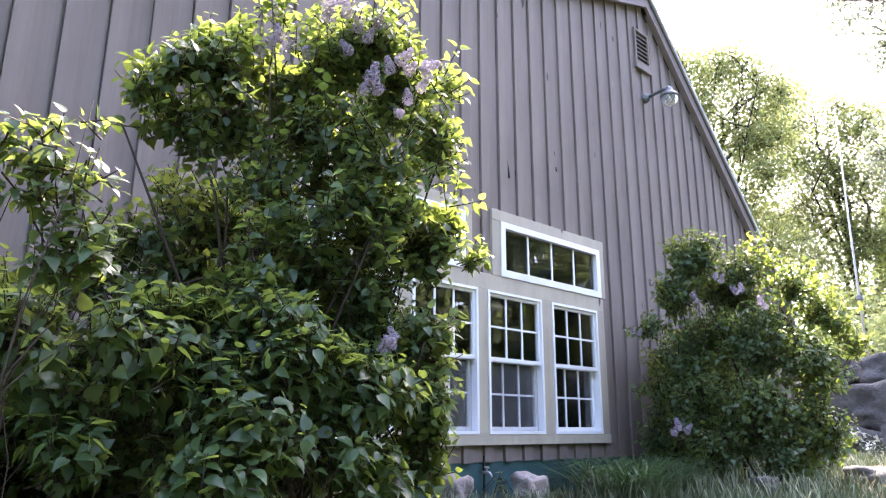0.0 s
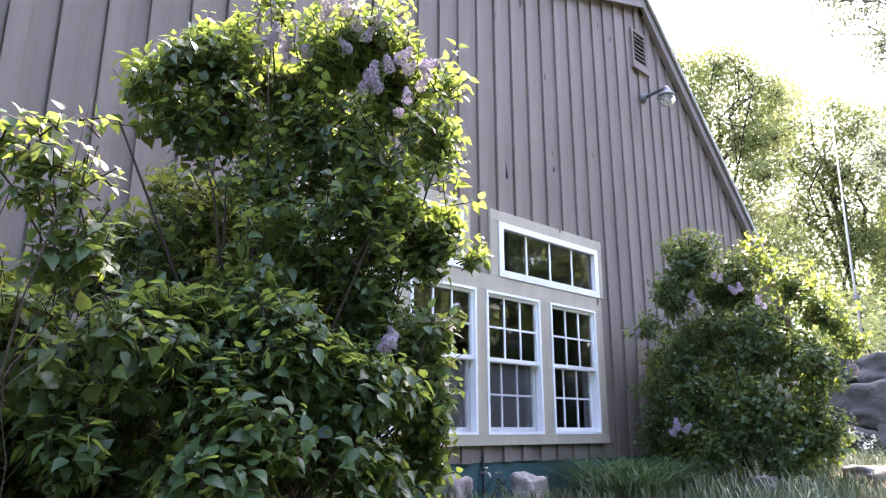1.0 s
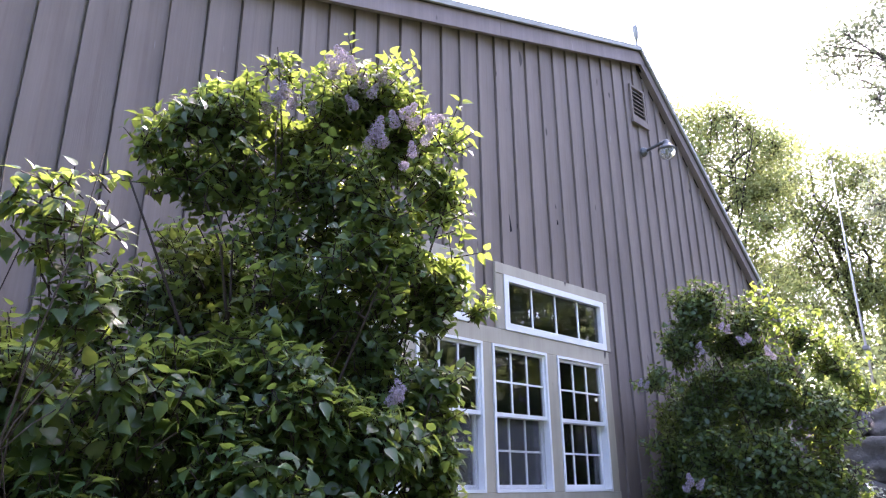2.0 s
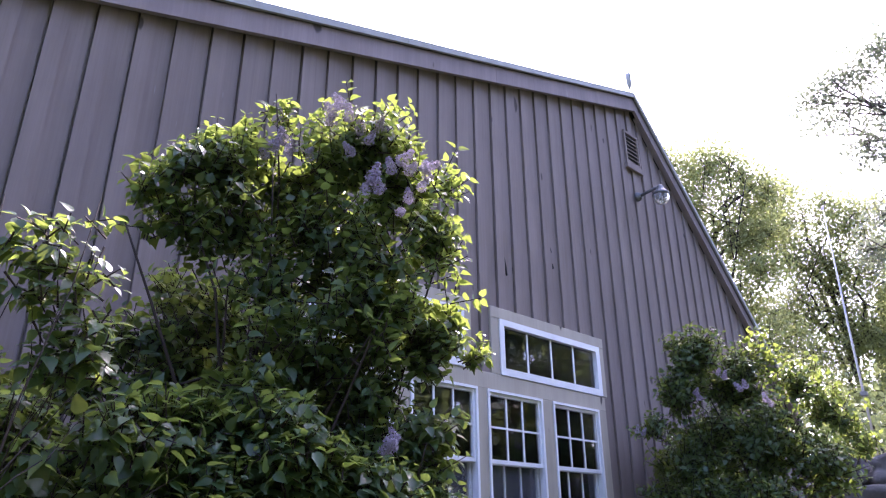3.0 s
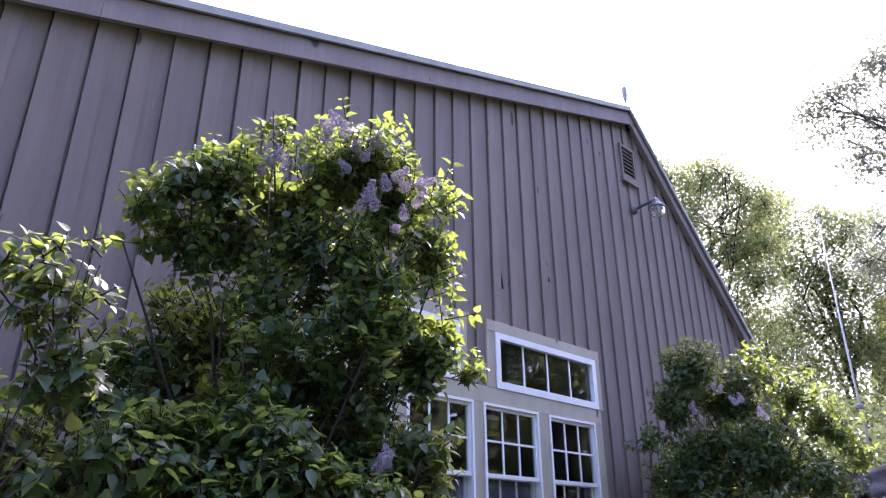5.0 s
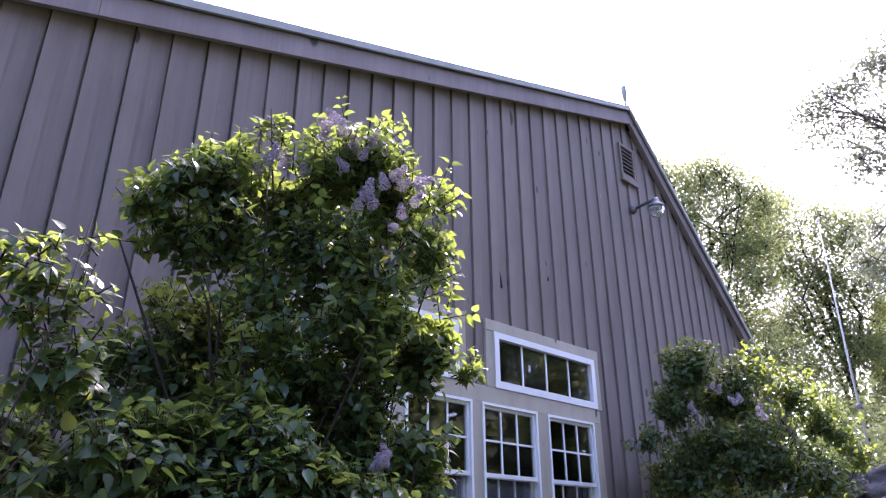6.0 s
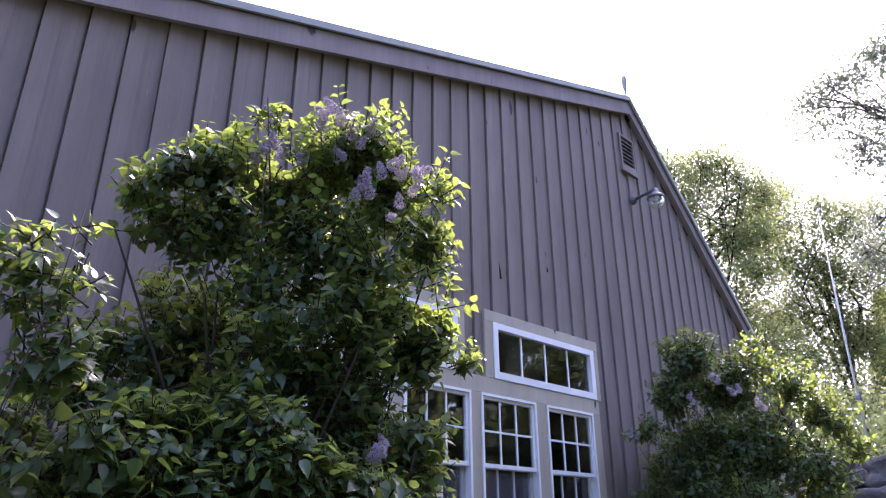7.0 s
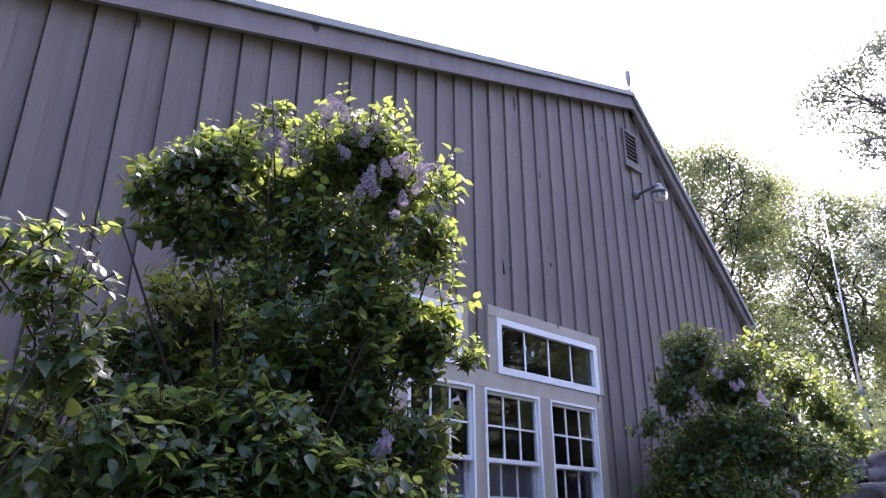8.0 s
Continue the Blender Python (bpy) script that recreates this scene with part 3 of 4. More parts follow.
def lilac(label, base, blobs, twigs, leaf_size, seed, stems, flowers=(), pairs=5, length=0.24, droop=0.25, inner=0.4, tilt=(0, 0, 0), gap=-0.09, thick=1.0):
    rng = np.random.default_rng(seed)
    b0 = Vector(base)
    bush = thing("lilac_bush", b0, label, "bush", "lilacs beside the house")
    at, out = blob_points(rng, blobs, twigs, inner, gap, 4.4)
    P, A, N, S, a, b = twig_leaves(rng, at, out, pairs, length, leaf_size, droop, tilt)
    tagged(wpart("foliage", leaves_mesh("foliage", P, A, N, S, M_LILAC), M_LILAC, bush), kind="stuff")
    tagged(wpart("twig", sticks_mesh("twig", a, b, 0.004, 0.002, M_STEM), M_STEM, bush), kind="stuff")
    cs = [bl[0] for bl in blobs]
    for k in range(stems):
        top = np.array(cs[(k * 7 + 13) % len(cs)]) + rng.normal(size=3) * 0.06
        foot = np.array([base[0] + rng.normal() * 0.16, base[1] + rng.normal() * 0.12, base[2] - 0.1])
        pts = wander(rng, foot, top, 6, 0.022)
        r = (0.006 + 0.01 * rng.random()) * thick
        bm = tube(pts, [r * (1 - 0.12 * i) for i in range(len(pts))], 7)
        for _ in range(2):
            q = np.array(pts[rng.integers(2, 6)])
            e = np.array(cs[rng.integers(len(cs))]) + rng.normal(size=3) * 0.25
            e = q + (e - q) * min(1.0, 0.5 / (np.linalg.norm(e - q) + 1e-6))
            add_tube(bm, wander(rng, q, e, 4, 0.015), [r * 0.5, r * 0.42, r * 0.34, r * 0.26, r * 0.18], 5)
        wpart("stem", bm, M_STEM, bush, smooth=True)
    for i, (x, y, z, s) in enumerate(flowers):
        f = part("flower", PANICLES[i % 3], M_PETAL, bush, "pale purple flower cluster")
        f.matrix_parent_inverse = Matrix.Translation(b0).inverted()
        f.matrix_basis = pose(x, y, z, rng.normal() * 25, rng.normal() * 25, rng.random() * 360) @ Matrix.Scale(s * 0.52, 4)
    return bush


# tall lilac before the windows
lilac("tall leafy lilac with pale purple blooms before the house wall", (1.75, -1.25, 0.9),
      [((1.00, -1.20, 2.97), (0.1, 0.12, 0.08), 0.7), ((1.11, -1.25, 3.06), (0.18, 0.24, 0.12), 1.1), ((1.35, -1.30, 3.13), (0.28, 0.32, 0.16), 1.3), ((1.60, -1.30, 3.43), (0.06, 0.08, 0.17), 1.0),
       ((1.53, -1.30, 3.58), (0.045, 0.05, 0.14), 0.8), ((1.41, -1.30, 3.32), (0.06, 0.06, 0.12), 0.7), ((1.69, -1.40, 3.21), (0.22, 0.26, 0.16), 1.1), ((1.91, -1.55, 3.39), (0.28, 0.3, 0.22), 1.2),
       ((1.77, -1.55, 3.46), (0.1, 0.12, 0.15), 0.6), ((2.13, -1.60, 3.59), (0.06, 0.08, 0.15), 0.6), ((2.15, -1.70, 3.20), (0.22, 0.28, 0.27), 1.1), ((2.25, -1.80, 2.99), (0.08, 0.16, 0.3), 1.0),
       ((1.03, -1.20, 2.81), (0.12, 0.14, 0.07), 0.4), ((1.18, -1.25, 2.86), (0.22, 0.22, 0.14), 0.8), ((1.46, -1.30, 2.89), (0.3, 0.3, 0.2), 0.8), ((1.77, -1.45, 2.88), (0.3, 0.3, 0.28), 0.65),
       ((2.03, -1.65, 2.78), (0.28, 0.3, 0.32), 0.9), ((2.21, -1.80, 2.61), (0.1, 0.2, 0.28), 0.9), ((1.44, -1.20, 2.63), (0.24, 0.2, 0.2), 0.35), ((1.66, -1.40, 2.55), (0.28, 0.25, 0.25), 0.4),
       ((1.95, -1.50, 2.45), (0.3, 0.28, 0.3), 0.45), ((2.16, -1.70, 2.36), (0.18, 0.22, 0.27), 0.7), ((2.40, -1.85, 2.31), (0.05, 0.07, 0.06), 3.5), ((1.74, -1.45, 2.18), (0.3, 0.28, 0.24), 0.7),
       ((2.02, -1.60, 2.11), (0.26, 0.26, 0.26), 0.6), ((2.15, -1.75, 1.90), (0.11, 0.18, 0.22), 0.7), ((1.96, -1.60, 1.85), (0.28, 0.28, 0.26), 0.7), ((2.05, -1.80, 1.59), (0.13, 0.2, 0.24), 0.9),
       ((1.78, -1.70, 1.54), (0.28, 0.26, 0.27), 0.7), ((1.97, -1.80, 1.36), (0.2, 0.22, 0.22), 0.9),
       ((2.21, -1.80, 2.35), (0.11, 0.16, 0.24), 0.8), ((2.29, -1.85, 2.44), (0.06, 0.1, 0.16), 0.8), ((2.19, -1.82, 2.10), (0.08, 0.14, 0.18), 0.8), ((2.18, -1.82, 1.89), (0.09, 0.15, 0.2), 0.9),
       ((2.10, -1.85, 1.64), (0.1, 0.16, 0.22), 1.0), ((2.09, -1.85, 1.41), (0.12, 0.16, 0.2), 1.0), ((1.88, -1.55, 1.79), (0.28, 0.26, 0.3), 0.6),
       ((1.42, -1.50, 2.60), (0.24, 0.14, 0.11), 0.45), ((1.70, -1.75, 2.52), (0.24, 0.14, 0.18), 0.5), ((1.52, -1.60, 2.29), (0.24, 0.14, 0.14), 0.4), ((1.88, -1.85, 2.28), (0.16, 0.12, 0.2), 0.5),
       ((1.98, -1.80, 2.43), (0.14, 0.14, 0.13), 0.9), ((1.86, -1.70, 2.50), (0.16, 0.14, 0.13), 0.6)],
      2300, 0.052, 11, 16,
      [(1.62, -1.75, 3.36, 1.1), (1.66, -1.75, 3.42, 1.0), (1.61, -1.70, 3.33, 0.8), (1.68, -1.78, 3.34, 0.9), (1.73, -1.80, 3.28, 0.9), (1.76, -1.82, 3.23, 0.8), (1.70, -1.80, 3.15, 0.8),
       (1.73, -1.90, 2.97, 1.1), (1.77, -1.92, 2.93, 1.0), (1.70, -1.90, 2.92, 0.8), (1.87, -1.92, 3.12, 1.0), (1.90, -1.95, 3.07, 0.9), (1.84, -1.92, 3.06, 0.9), (1.97, -1.98, 3.11, 1.0),
       (2.01, -2.00, 3.06, 0.9), (1.95, -1.98, 2.99, 0.8), (1.89, -1.98, 2.90, 0.8), (1.85, -1.95, 2.85, 0.7), (1.84, -1.80, 3.34, 0.8), (1.48, -1.42, 3.27, 1.0), (1.54, -1.42, 3.32, 1.0),
       (1.46, -1.42, 3.20, 0.8), (1.56, -1.45, 3.25, 0.8), (1.59, -1.60, 3.16, 0.7), (1.57, -1.60, 3.20, 0.6), (1.83, -1.95, 1.82, 0.9), (1.80, -1.95, 1.79, 0.8), (1.87, -1.95, 1.85, 0.7)],
      pairs=4, length=0.16, inner=0.0, gap=-0.06)
# lower growth of broad leaves
lilac("low spreading lilac growth with broad dark green leaves", (0.95, -1.6, 0.75),
      [((0.60, -1.60, 1.76), (0.2, 0.25, 0.11), 1.1), ((0.83, -1.60, 1.80), (0.22, 0.25, 0.1), 1.2), ((1.12, -1.60, 1.83), (0.24, 0.25, 0.14), 1.2), ((1.39, -1.45, 2.10), (0.2, 0.22, 0.14), 0.8),
       ((1.45, -1.70, 1.80), (0.24, 0.24, 0.19), 1.3), ((1.66, -1.75, 1.59), (0.25, 0.24, 0.2), 1.2), ((1.25, -1.70, 1.64), (0.22, 0.2, 0.11), 1.1), ((0.96, -1.65, 1.68), (0.18, 0.2, 0.08), 0.8),
       ((0.73, -1.65, 1.60), (0.12, 0.12, 0.05), 0.6), ((0.72, -1.75, 1.42), (0.08, 0.08, 0.11), 0.7), ((1.10, -1.75, 1.39), (0.1, 0.1, 0.05), 0.5), ((1.49, -1.80, 1.36), (0.2, 0.2, 0.12), 1.0),
       ((1.80, -1.80, 1.35), (0.2, 0.2, 0.17), 1.0),
       ((1.28, -1.90, 1.51), (0.2, 0.14, 0.13), 1.1), ((1.53, -1.95, 1.42), (0.2, 0.14, 0.14), 1.1), ((1.76, -1.95, 1.63), (0.16, 0.13, 0.16), 1.0), ((1.15, -1.95, 1.34), (0.16, 0.12, 0.06), 0.6),
       ((1.48, -1.90, 1.70), (0.2, 0.13, 0.12), 0.9)],
      2500, 0.062, 12, 7, pairs=3, length=0.2, droop=0.5, inner=0.2, tilt=(0, 0, 0.3), gap=0.0, thick=0.4)
# unseen growth added left of view, to keep sky light off the wall
lilac("unseen lilac mass added to shade the left part of the house wall", (-0.6, -1.2, 0.9),
      [((-0.15, -1.4, 1.6), (0.35, 0.35, 0.35), 1.0), ((-0.45, -1.0, 2.3), (0.55, 0.5, 0.95), 1.2), ((-1.3, -1.1, 2.4), (0.7, 0.6, 1.0), 1.0), ((-0.6, -1.6, 1.5), (0.5, 0.35, 0.5), 0.8), ((-2.2, -1.1, 2.2), (0.6, 0.6, 1.0), 0.6)],
      2600, 0.075, 16, 6, pairs=4, inner=0.1, gap=None)
# suckers between the tall lilac and the wall
lilac("shaded lilac suckers crowding the house wall", (1.1, -0.8, 1.0),
      [((1.31, -0.95, 2.35), (0.28, 0.22, 0.2), 1.0), ((1.44, -0.85, 2.58), (0.24, 0.2, 0.2), 0.6), ((1.12, -0.95, 2.16), (0.28, 0.22, 0.16), 0.5), ((0.89, -1.00, 2.05), (0.26, 0.2, 0.12), 0.2),
       ((0.68, -1.00, 2.02), (0.2, 0.2, 0.14), 0.2), ((1.77, -0.90, 2.48), (0.3, 0.25, 0.25), 0.6),
       # low clumps added to block light and darken the space under the bushes
       ((0.6, -0.7, 1.5), (0.5, 0.35, 0.3), 0.9), ((1.2, -0.65, 1.35), (0.5, 0.35, 0.4), 0.9), ((2.0, -0.75, 1.4), (0.5, 0.35, 0.45), 0.8),
       ((0.91, -1.10, 1.76), (0.26, 0.2, 0.14), 1.0), ((0.78, -1.10, 1.54), (0.26, 0.22, 0.16), 1.0), ((1.07, -1.15, 1.54), (0.26, 0.22, 0.16), 1.0), ((1.36, -1.20, 1.50), (0.26, 0.22, 0.16), 0.8)],
      2000, 0.055, 15, 4, pairs=4, inner=0.0, gap=-0.1, thick=0.35)
# single shoot with glossy leaves
lilac("slim lilac shoot with flat sunlit glossy leaves", (0.5, -1.75, 0.8),
      [((0.52, -1.95, 2.37), (0.1, 0.1, 0.03), 0.8), ((0.49, -1.95, 2.29), (0.15, 0.12, 0.04), 1.2), ((0.59, -1.95, 2.25), (0.14, 0.1, 0.05), 1.2), ((0.63, -1.95, 2.45), (0.025, 0.03, 0.06), 0.5),
       ((0.53, -1.92, 2.17), (0.13, 0.1, 0.04), 0.9), ((0.60, -1.95, 2.13), (0.07, 0.06, 0.03), 0.4), ((0.68, -1.97, 2.09), (0.11, 0.09, 0.025), 1.1), ((0.58, -1.95, 2.05), (0.13, 0.1, 0.03), 1.0),
       ((0.68, -1.95, 2.00), (0.13, 0.12, 0.04), 1.0), ((0.60, -1.90, 1.96), (0.13, 0.1, 0.04), 0.8)],
      88, 0.052, 13, 4, pairs=3, length=0.1, droop=0.45, inner=0.0, tilt=(0.4, -2.2, 3.0), gap=None, thick=0.35)
# rounded lilac near the house corner
lilac("rounded dense lilac with a few purple blooms near the house corner", (6.9, -1.3, 1.0),
      [((6.58, -0.95, 3.19), (0.26, 0.28, 0.24), 1.0), ((6.45, -0.80, 2.81), (0.22, 0.22, 0.24), 0.8), ((6.29, -0.55, 2.48), (0.18, 0.2, 0.08), 0.5), ((7.02, -1.10, 2.94), (0.34, 0.34, 0.3), 1.0),
       ((7.13, -1.35, 3.24), (0.22, 0.26, 0.18), 0.6), ((7.32, -1.60, 2.90), (0.28, 0.3, 0.25), 0.55), ((7.49, -1.80, 2.64), (0.22, 0.25, 0.28), 0.5), ((7.62, -1.95, 2.35), (0.12, 0.2, 0.2), 0.45),
       ((6.70, -0.90, 2.37), (0.32, 0.3, 0.32), 0.9), ((6.95, -1.35, 2.35), (0.38, 0.36, 0.4), 1.0), ((7.04, -1.80, 2.06), (0.28, 0.32, 0.38), 0.6), ((6.31, -0.55, 1.88), (0.2, 0.2, 0.09), 0.4),
       ((6.41, -0.90, 1.76), (0.3, 0.28, 0.32), 0.8), ((6.64, -1.40, 1.65), (0.38, 0.36, 0.38), 1.0), ((6.98, -1.75, 1.50), (0.26, 0.3, 0.34), 0.9), ((6.42, -1.10, 1.35), (0.28, 0.25, 0.18), 0.6),
       ((6.66, -1.60, 1.31), (0.28, 0.28, 0.22), 0.8),
       # hidden rear clumps, added to cast shade on the wall beside the bush
       ((7.35, -0.55, 1.7), (0.45, 0.3, 0.6), 0.8), ((7.6, -0.6, 2.3), (0.45, 0.3, 0.5), 0.6), ((6.75, -0.45, 1.5), (0.4, 0.25, 0.45), 0.7), ((6.55, -0.75, 2.15), (0.25, 0.25, 0.3), 0.7), ((8.2, -0.6, 1.8), (0.6, 0.35, 0.7), 0.7), ((8.0, -0.5, 2.5), (0.5, 0.3, 0.4), 0.6), ((7.0, -0.35, 2.1), (0.4, 0.2, 0.5), 0.7)],
      4300, 0.055, 14, 12,
      [(6.13, -1.40, 2.79, 0.9), (6.14, -1.55, 2.67, 1.0), (6.23, -1.55, 2.70, 0.9), (6.23, -1.70, 2.56, 0.9), (6.22, -1.75, 2.52, 0.8), (6.14, -1.15, 2.64, 0.9), (6.14, -1.10, 2.70, 0.8),
       (5.75, -0.70, 2.36, 0.8), (5.83, -0.70, 2.35, 0.8), (5.62, -1.15, 1.49, 1.1), (5.73, -1.15, 1.47, 1.0), (5.66, -1.10, 1.46, 0.9), (6.13, -1.35, 2.84, 0.8)],
      pairs=4, inner=0.0, gap=-0.2)


# ---- grass and plants at the foot of the wall ----
def blades(name, rng, n, area, h0, h1, width, material, lean=0.5, clump=None):
    x0, x1, y0, y1 = area
    x, y = rng.uniform(x0, x1, n), rng.uniform(y0, y1, n)
    if clump is not None:
        k = rng.integers(len(clump), size=n)
        c = np.array(clump)[k]
        ang, rad = rng.random(n) * math.tau, np.abs(rng.normal(size=n)) * c[:, 2] * 0.5
        x, y = c[:, 0] + rad * np.cos(ang), c[:, 1] + rad * np.sin(ang)
    z = ground_z(x, y) - 0.02
    h = rng.uniform(h0, h1, n)
    a = rng.random(n) * math.tau
    d = np.stack([np.cos(a), np.sin(a), 0 * a], -1)
    w = np.stack([-np.sin(a), np.cos(a), 0 * a], -1) * width
    up = np.array([0, 0, 1.0])
    p = np.stack([x, y, z], -1)
    bend = lean * (0.4 + rng.random(n))[:, None] * h[:, None]
    m1, m2 = p + up * h[:, None] * 0.5 + d * bend * 0.25, p + up * h[:, None] * 0.85 + d * bend * 0.65
    tip = p + up * (h * (1.0 - 0.12 * lean))[:, None] + d * bend * 1.15
    v = np.stack([p - w, p + w, m1 - w * 0.9, m1 + w * 0.9, m2 - w * 0.6, m2 + w * 0.6, tip], 1)
    f = np.array([(0, 1, 3), (0, 3, 2), (2, 3, 5), (2, 5, 4), (4, 5, 6)])
    return raw_mesh(name, v.reshape(-1, 3), (f[None] + (np.arange(n) * 7)[:, None, None]).reshape(-1, 3), material)


RG = np.random.default_rng(21)
tagged(new("grass", blades("grass", RG, 8500, (4.9, 11.5, -2.6, -0.15), 0.05, 0.27, 0.0045, M_GRASS)), "uneven pale green grass at the foot of the house", "grass", kind="stuff")
tagged(new("dry_grass", blades("dry_grass", RG, 500, (6.6, 9.5, -2.6, -1.6), 0.05, 0.2, 0.004, M_STRAW, 1.2)), "dead straw-coloured grass among the green", "grass", kind="stuff")
tagged(new("grass", blades("grass", RG, 500, (3.0, 5.0, -1.2, -0.1), 0.05, 0.2, 0.004, M_GRASS)), "thin grass before the painted foundation", "grass", kind="stuff")
clump = thing("strap_leaf_clump", (5.6, -0.7, 0.94), "arching dark green strap-leaved clump between window and lilac", "plant")
for tuft in [(5.59, -0.3, 0.2), (5.76, -0.4, 0.2), (5.98, -0.5, 0.2), (6.11, -0.65, 0.2), (5.28, -0.65, 0.2), (5.39, -0.8, 0.2), (5.44, -0.95, 0.2), (6.13, -0.8, 0.2)]:
    wpart("leaf_tuft", blades("leaf_tuft", RG, 120, (5, 6, -1, 0), 0.18, 0.42, 0.0065, M_DAYLILY, 1.9, [tuft]), M_DAYLILY, clump)


def rock_mesh(name, seed, size, sub=3, rough=0.22, material=None):
    bm = bmesh.new()
    bmesh.ops.create_icosphere(bm, subdivisions=sub, radius=1.0)
    off = Vector((seed * 7.3, seed * 3.1, seed * 1.7))
    for v in bm.verts:
        d = v.co.copy()
        k = 1 + rough * noise.noise(d * 1.1 + off) * 1.6 + rough * 0.8 * noise.noise(d * 2.9 + off)
        q = max(abs(d.x), abs(d.y), abs(d.z))
        d = d * k * (1 + 0.8 * (1 / q - 1))
        d += d * 0.12 * rough * noise.noise(d * 7.0 + off)
        v.co = Vector((d.x * size[0], d.y * size[1], d.z * size[2]))
    me = bpy.data.meshes.new(name)
    bm.to_mesh(me)
    bm.free()
    me.materials.append(material)
    me.polygons.foreach_set("use_smooth", [True] * len(me.polygons))
    return me


for k, (x, y, s, label) in enumerate([(3.92, -0.2, (0.12, 0.1, 0.14), "pale rounded rock against the foundation"), (4.74, -0.24, (0.115, 0.1, 0.14), "speckled pinkish rock against the foundation"),
                                      (6.2, -1.55, (0.12, 0.1, 0.09), "small grey stone in the grass"), (7.6, -2.05, (0.35, 0.22, 0.12), "low flat brown stone among dry grass"), (5.4, -0.5, (0.16, 0.14, 0.1), "dark low stone by the foundation")]):
    r = new("rock", rock_mesh("rock", k + 4, s, 4, 0.24, M_STONE if k > 1 else M_ROCK))
    r.location = (x, y, float(ground_z(x, y)) + s[2] * 0.6)
    tagged(r, label, "rock", "rocks by the house")


def boulder_wall():
    w = thing("retaining_wall", (12.4, -1.5, 0.9), "dry-laid retaining wall of large grey boulders", "wall", kind="structure")
    rng = random.Random(8)
    for row, (z, h) in enumerate([(1.0, 0.62), (1.58, 0.62), (2.14, 0.5)]):
        y = -5.6 + 0.3 * row
        while y < 6.0:
            wd = rng.uniform(0.7, 1.15)
            me = rock_mesh("stone", rng.randint(1, 90), (0.36, wd * 0.54, h * 0.56), 4, 0.3, M_STONE)
            s = part("stone", me, M_STONE, w)
            s.location = (0.0 + 0.1 * row + rng.uniform(-0.06, 0.06), y + wd / 2 + 1.5, z - 0.9 + h * 0.42)
            s.rotation_euler = (rng.uniform(-0.1, 0.1), rng.uniform(-0.1, 0.1), rng.uniform(-0.15, 0.15))
            y += wd * 0.98


boulder_wall()


def weed(name, label, at, blobs, n, size, material, seed):
    rng = np.random.default_rng(seed)
    w = thing(name, at, label, "plant")
    p, out = blob_points(rng, blobs, n, 0.2)
    P, A, N, S, a, b = twig_leaves(rng, p, out, 3, 0.16, size, 0.1)
    tagged(wpart("foliage", leaves_mesh("foliage", P, A, N, S, material), material, w), kind="stuff")
    foot = np.array(at) + rng.normal(size=(n, 3)) * np.array([0.1, 0.1, 0.0])
    tagged(wpart("stalk", sticks_mesh("stalk", foot, b, 0.004, 0.002, M_STEM), M_STEM, w), kind="stuff")


weed("weed", "pale-leaved weed growing before the boulders", (11.7, -0.75, 1.0), [((11.65, -0.6, 1.35), (0.2, 0.35, 0.25)), ((11.6, -0.9, 1.2), (0.2, 0.3, 0.2))], 28, 0.06, M_WHITEPETAL, 61)
weed("weed", "slender green weed beside the garden tap", (4.53, -0.12, 0.95), [((4.55, -0.12, 1.06), (0.06, 0.04, 0.06))], 8, 0.035, M_GRASS, 63)


def garden_tap():
    tap = thing("garden_tap", (4.467, 0.03, 1.157), "pale metal garden tap on a dark pipe at the foundation", "tap")
    part("pipe", tube([(0, -0.03, 0.13), (0, -0.03, 0.02), (0, -0.028, -0.16)], [0.011, 0.011, 0.011], 8), M_DARK, tap)
    part("body", tube([(0, 0.0, 0), (0, -0.05, 0), (0, -0.09, -0.004), (0, -0.115, -0.035)], [0.014, 0.015, 0.013, 0.011], 10), M_TAP, tap, smooth=True)
    part("handle", lathe([(0.0, 0.046), (0.02, 0.045), (0.023, 0.039), (0.02, 0.033), (0.006, 0.031), (0.006, 0.0)], (0, -0.06, 0), 12), M_TAP, tap, smooth=True)


garden_tap()
weed("weed", "green weed growing before the boulders", (11.4, -0.9, 1.0), [((11.4, -0.8, 1.15), (0.25, 0.4, 0.2)), ((11.2, -1.2, 1.1), (0.25, 0.3, 0.15))], 70, 0.07, M_GRASS, 62)
tagged(new("dry_grass", blades("dry_grass", RG, 700, (12.7, 14.0, -2.5, 1.0), 0.1, 0.45, 0.006, M_STRAW, 0.8)), "dead brown grass on top of the bank", "grass", kind="stuff")


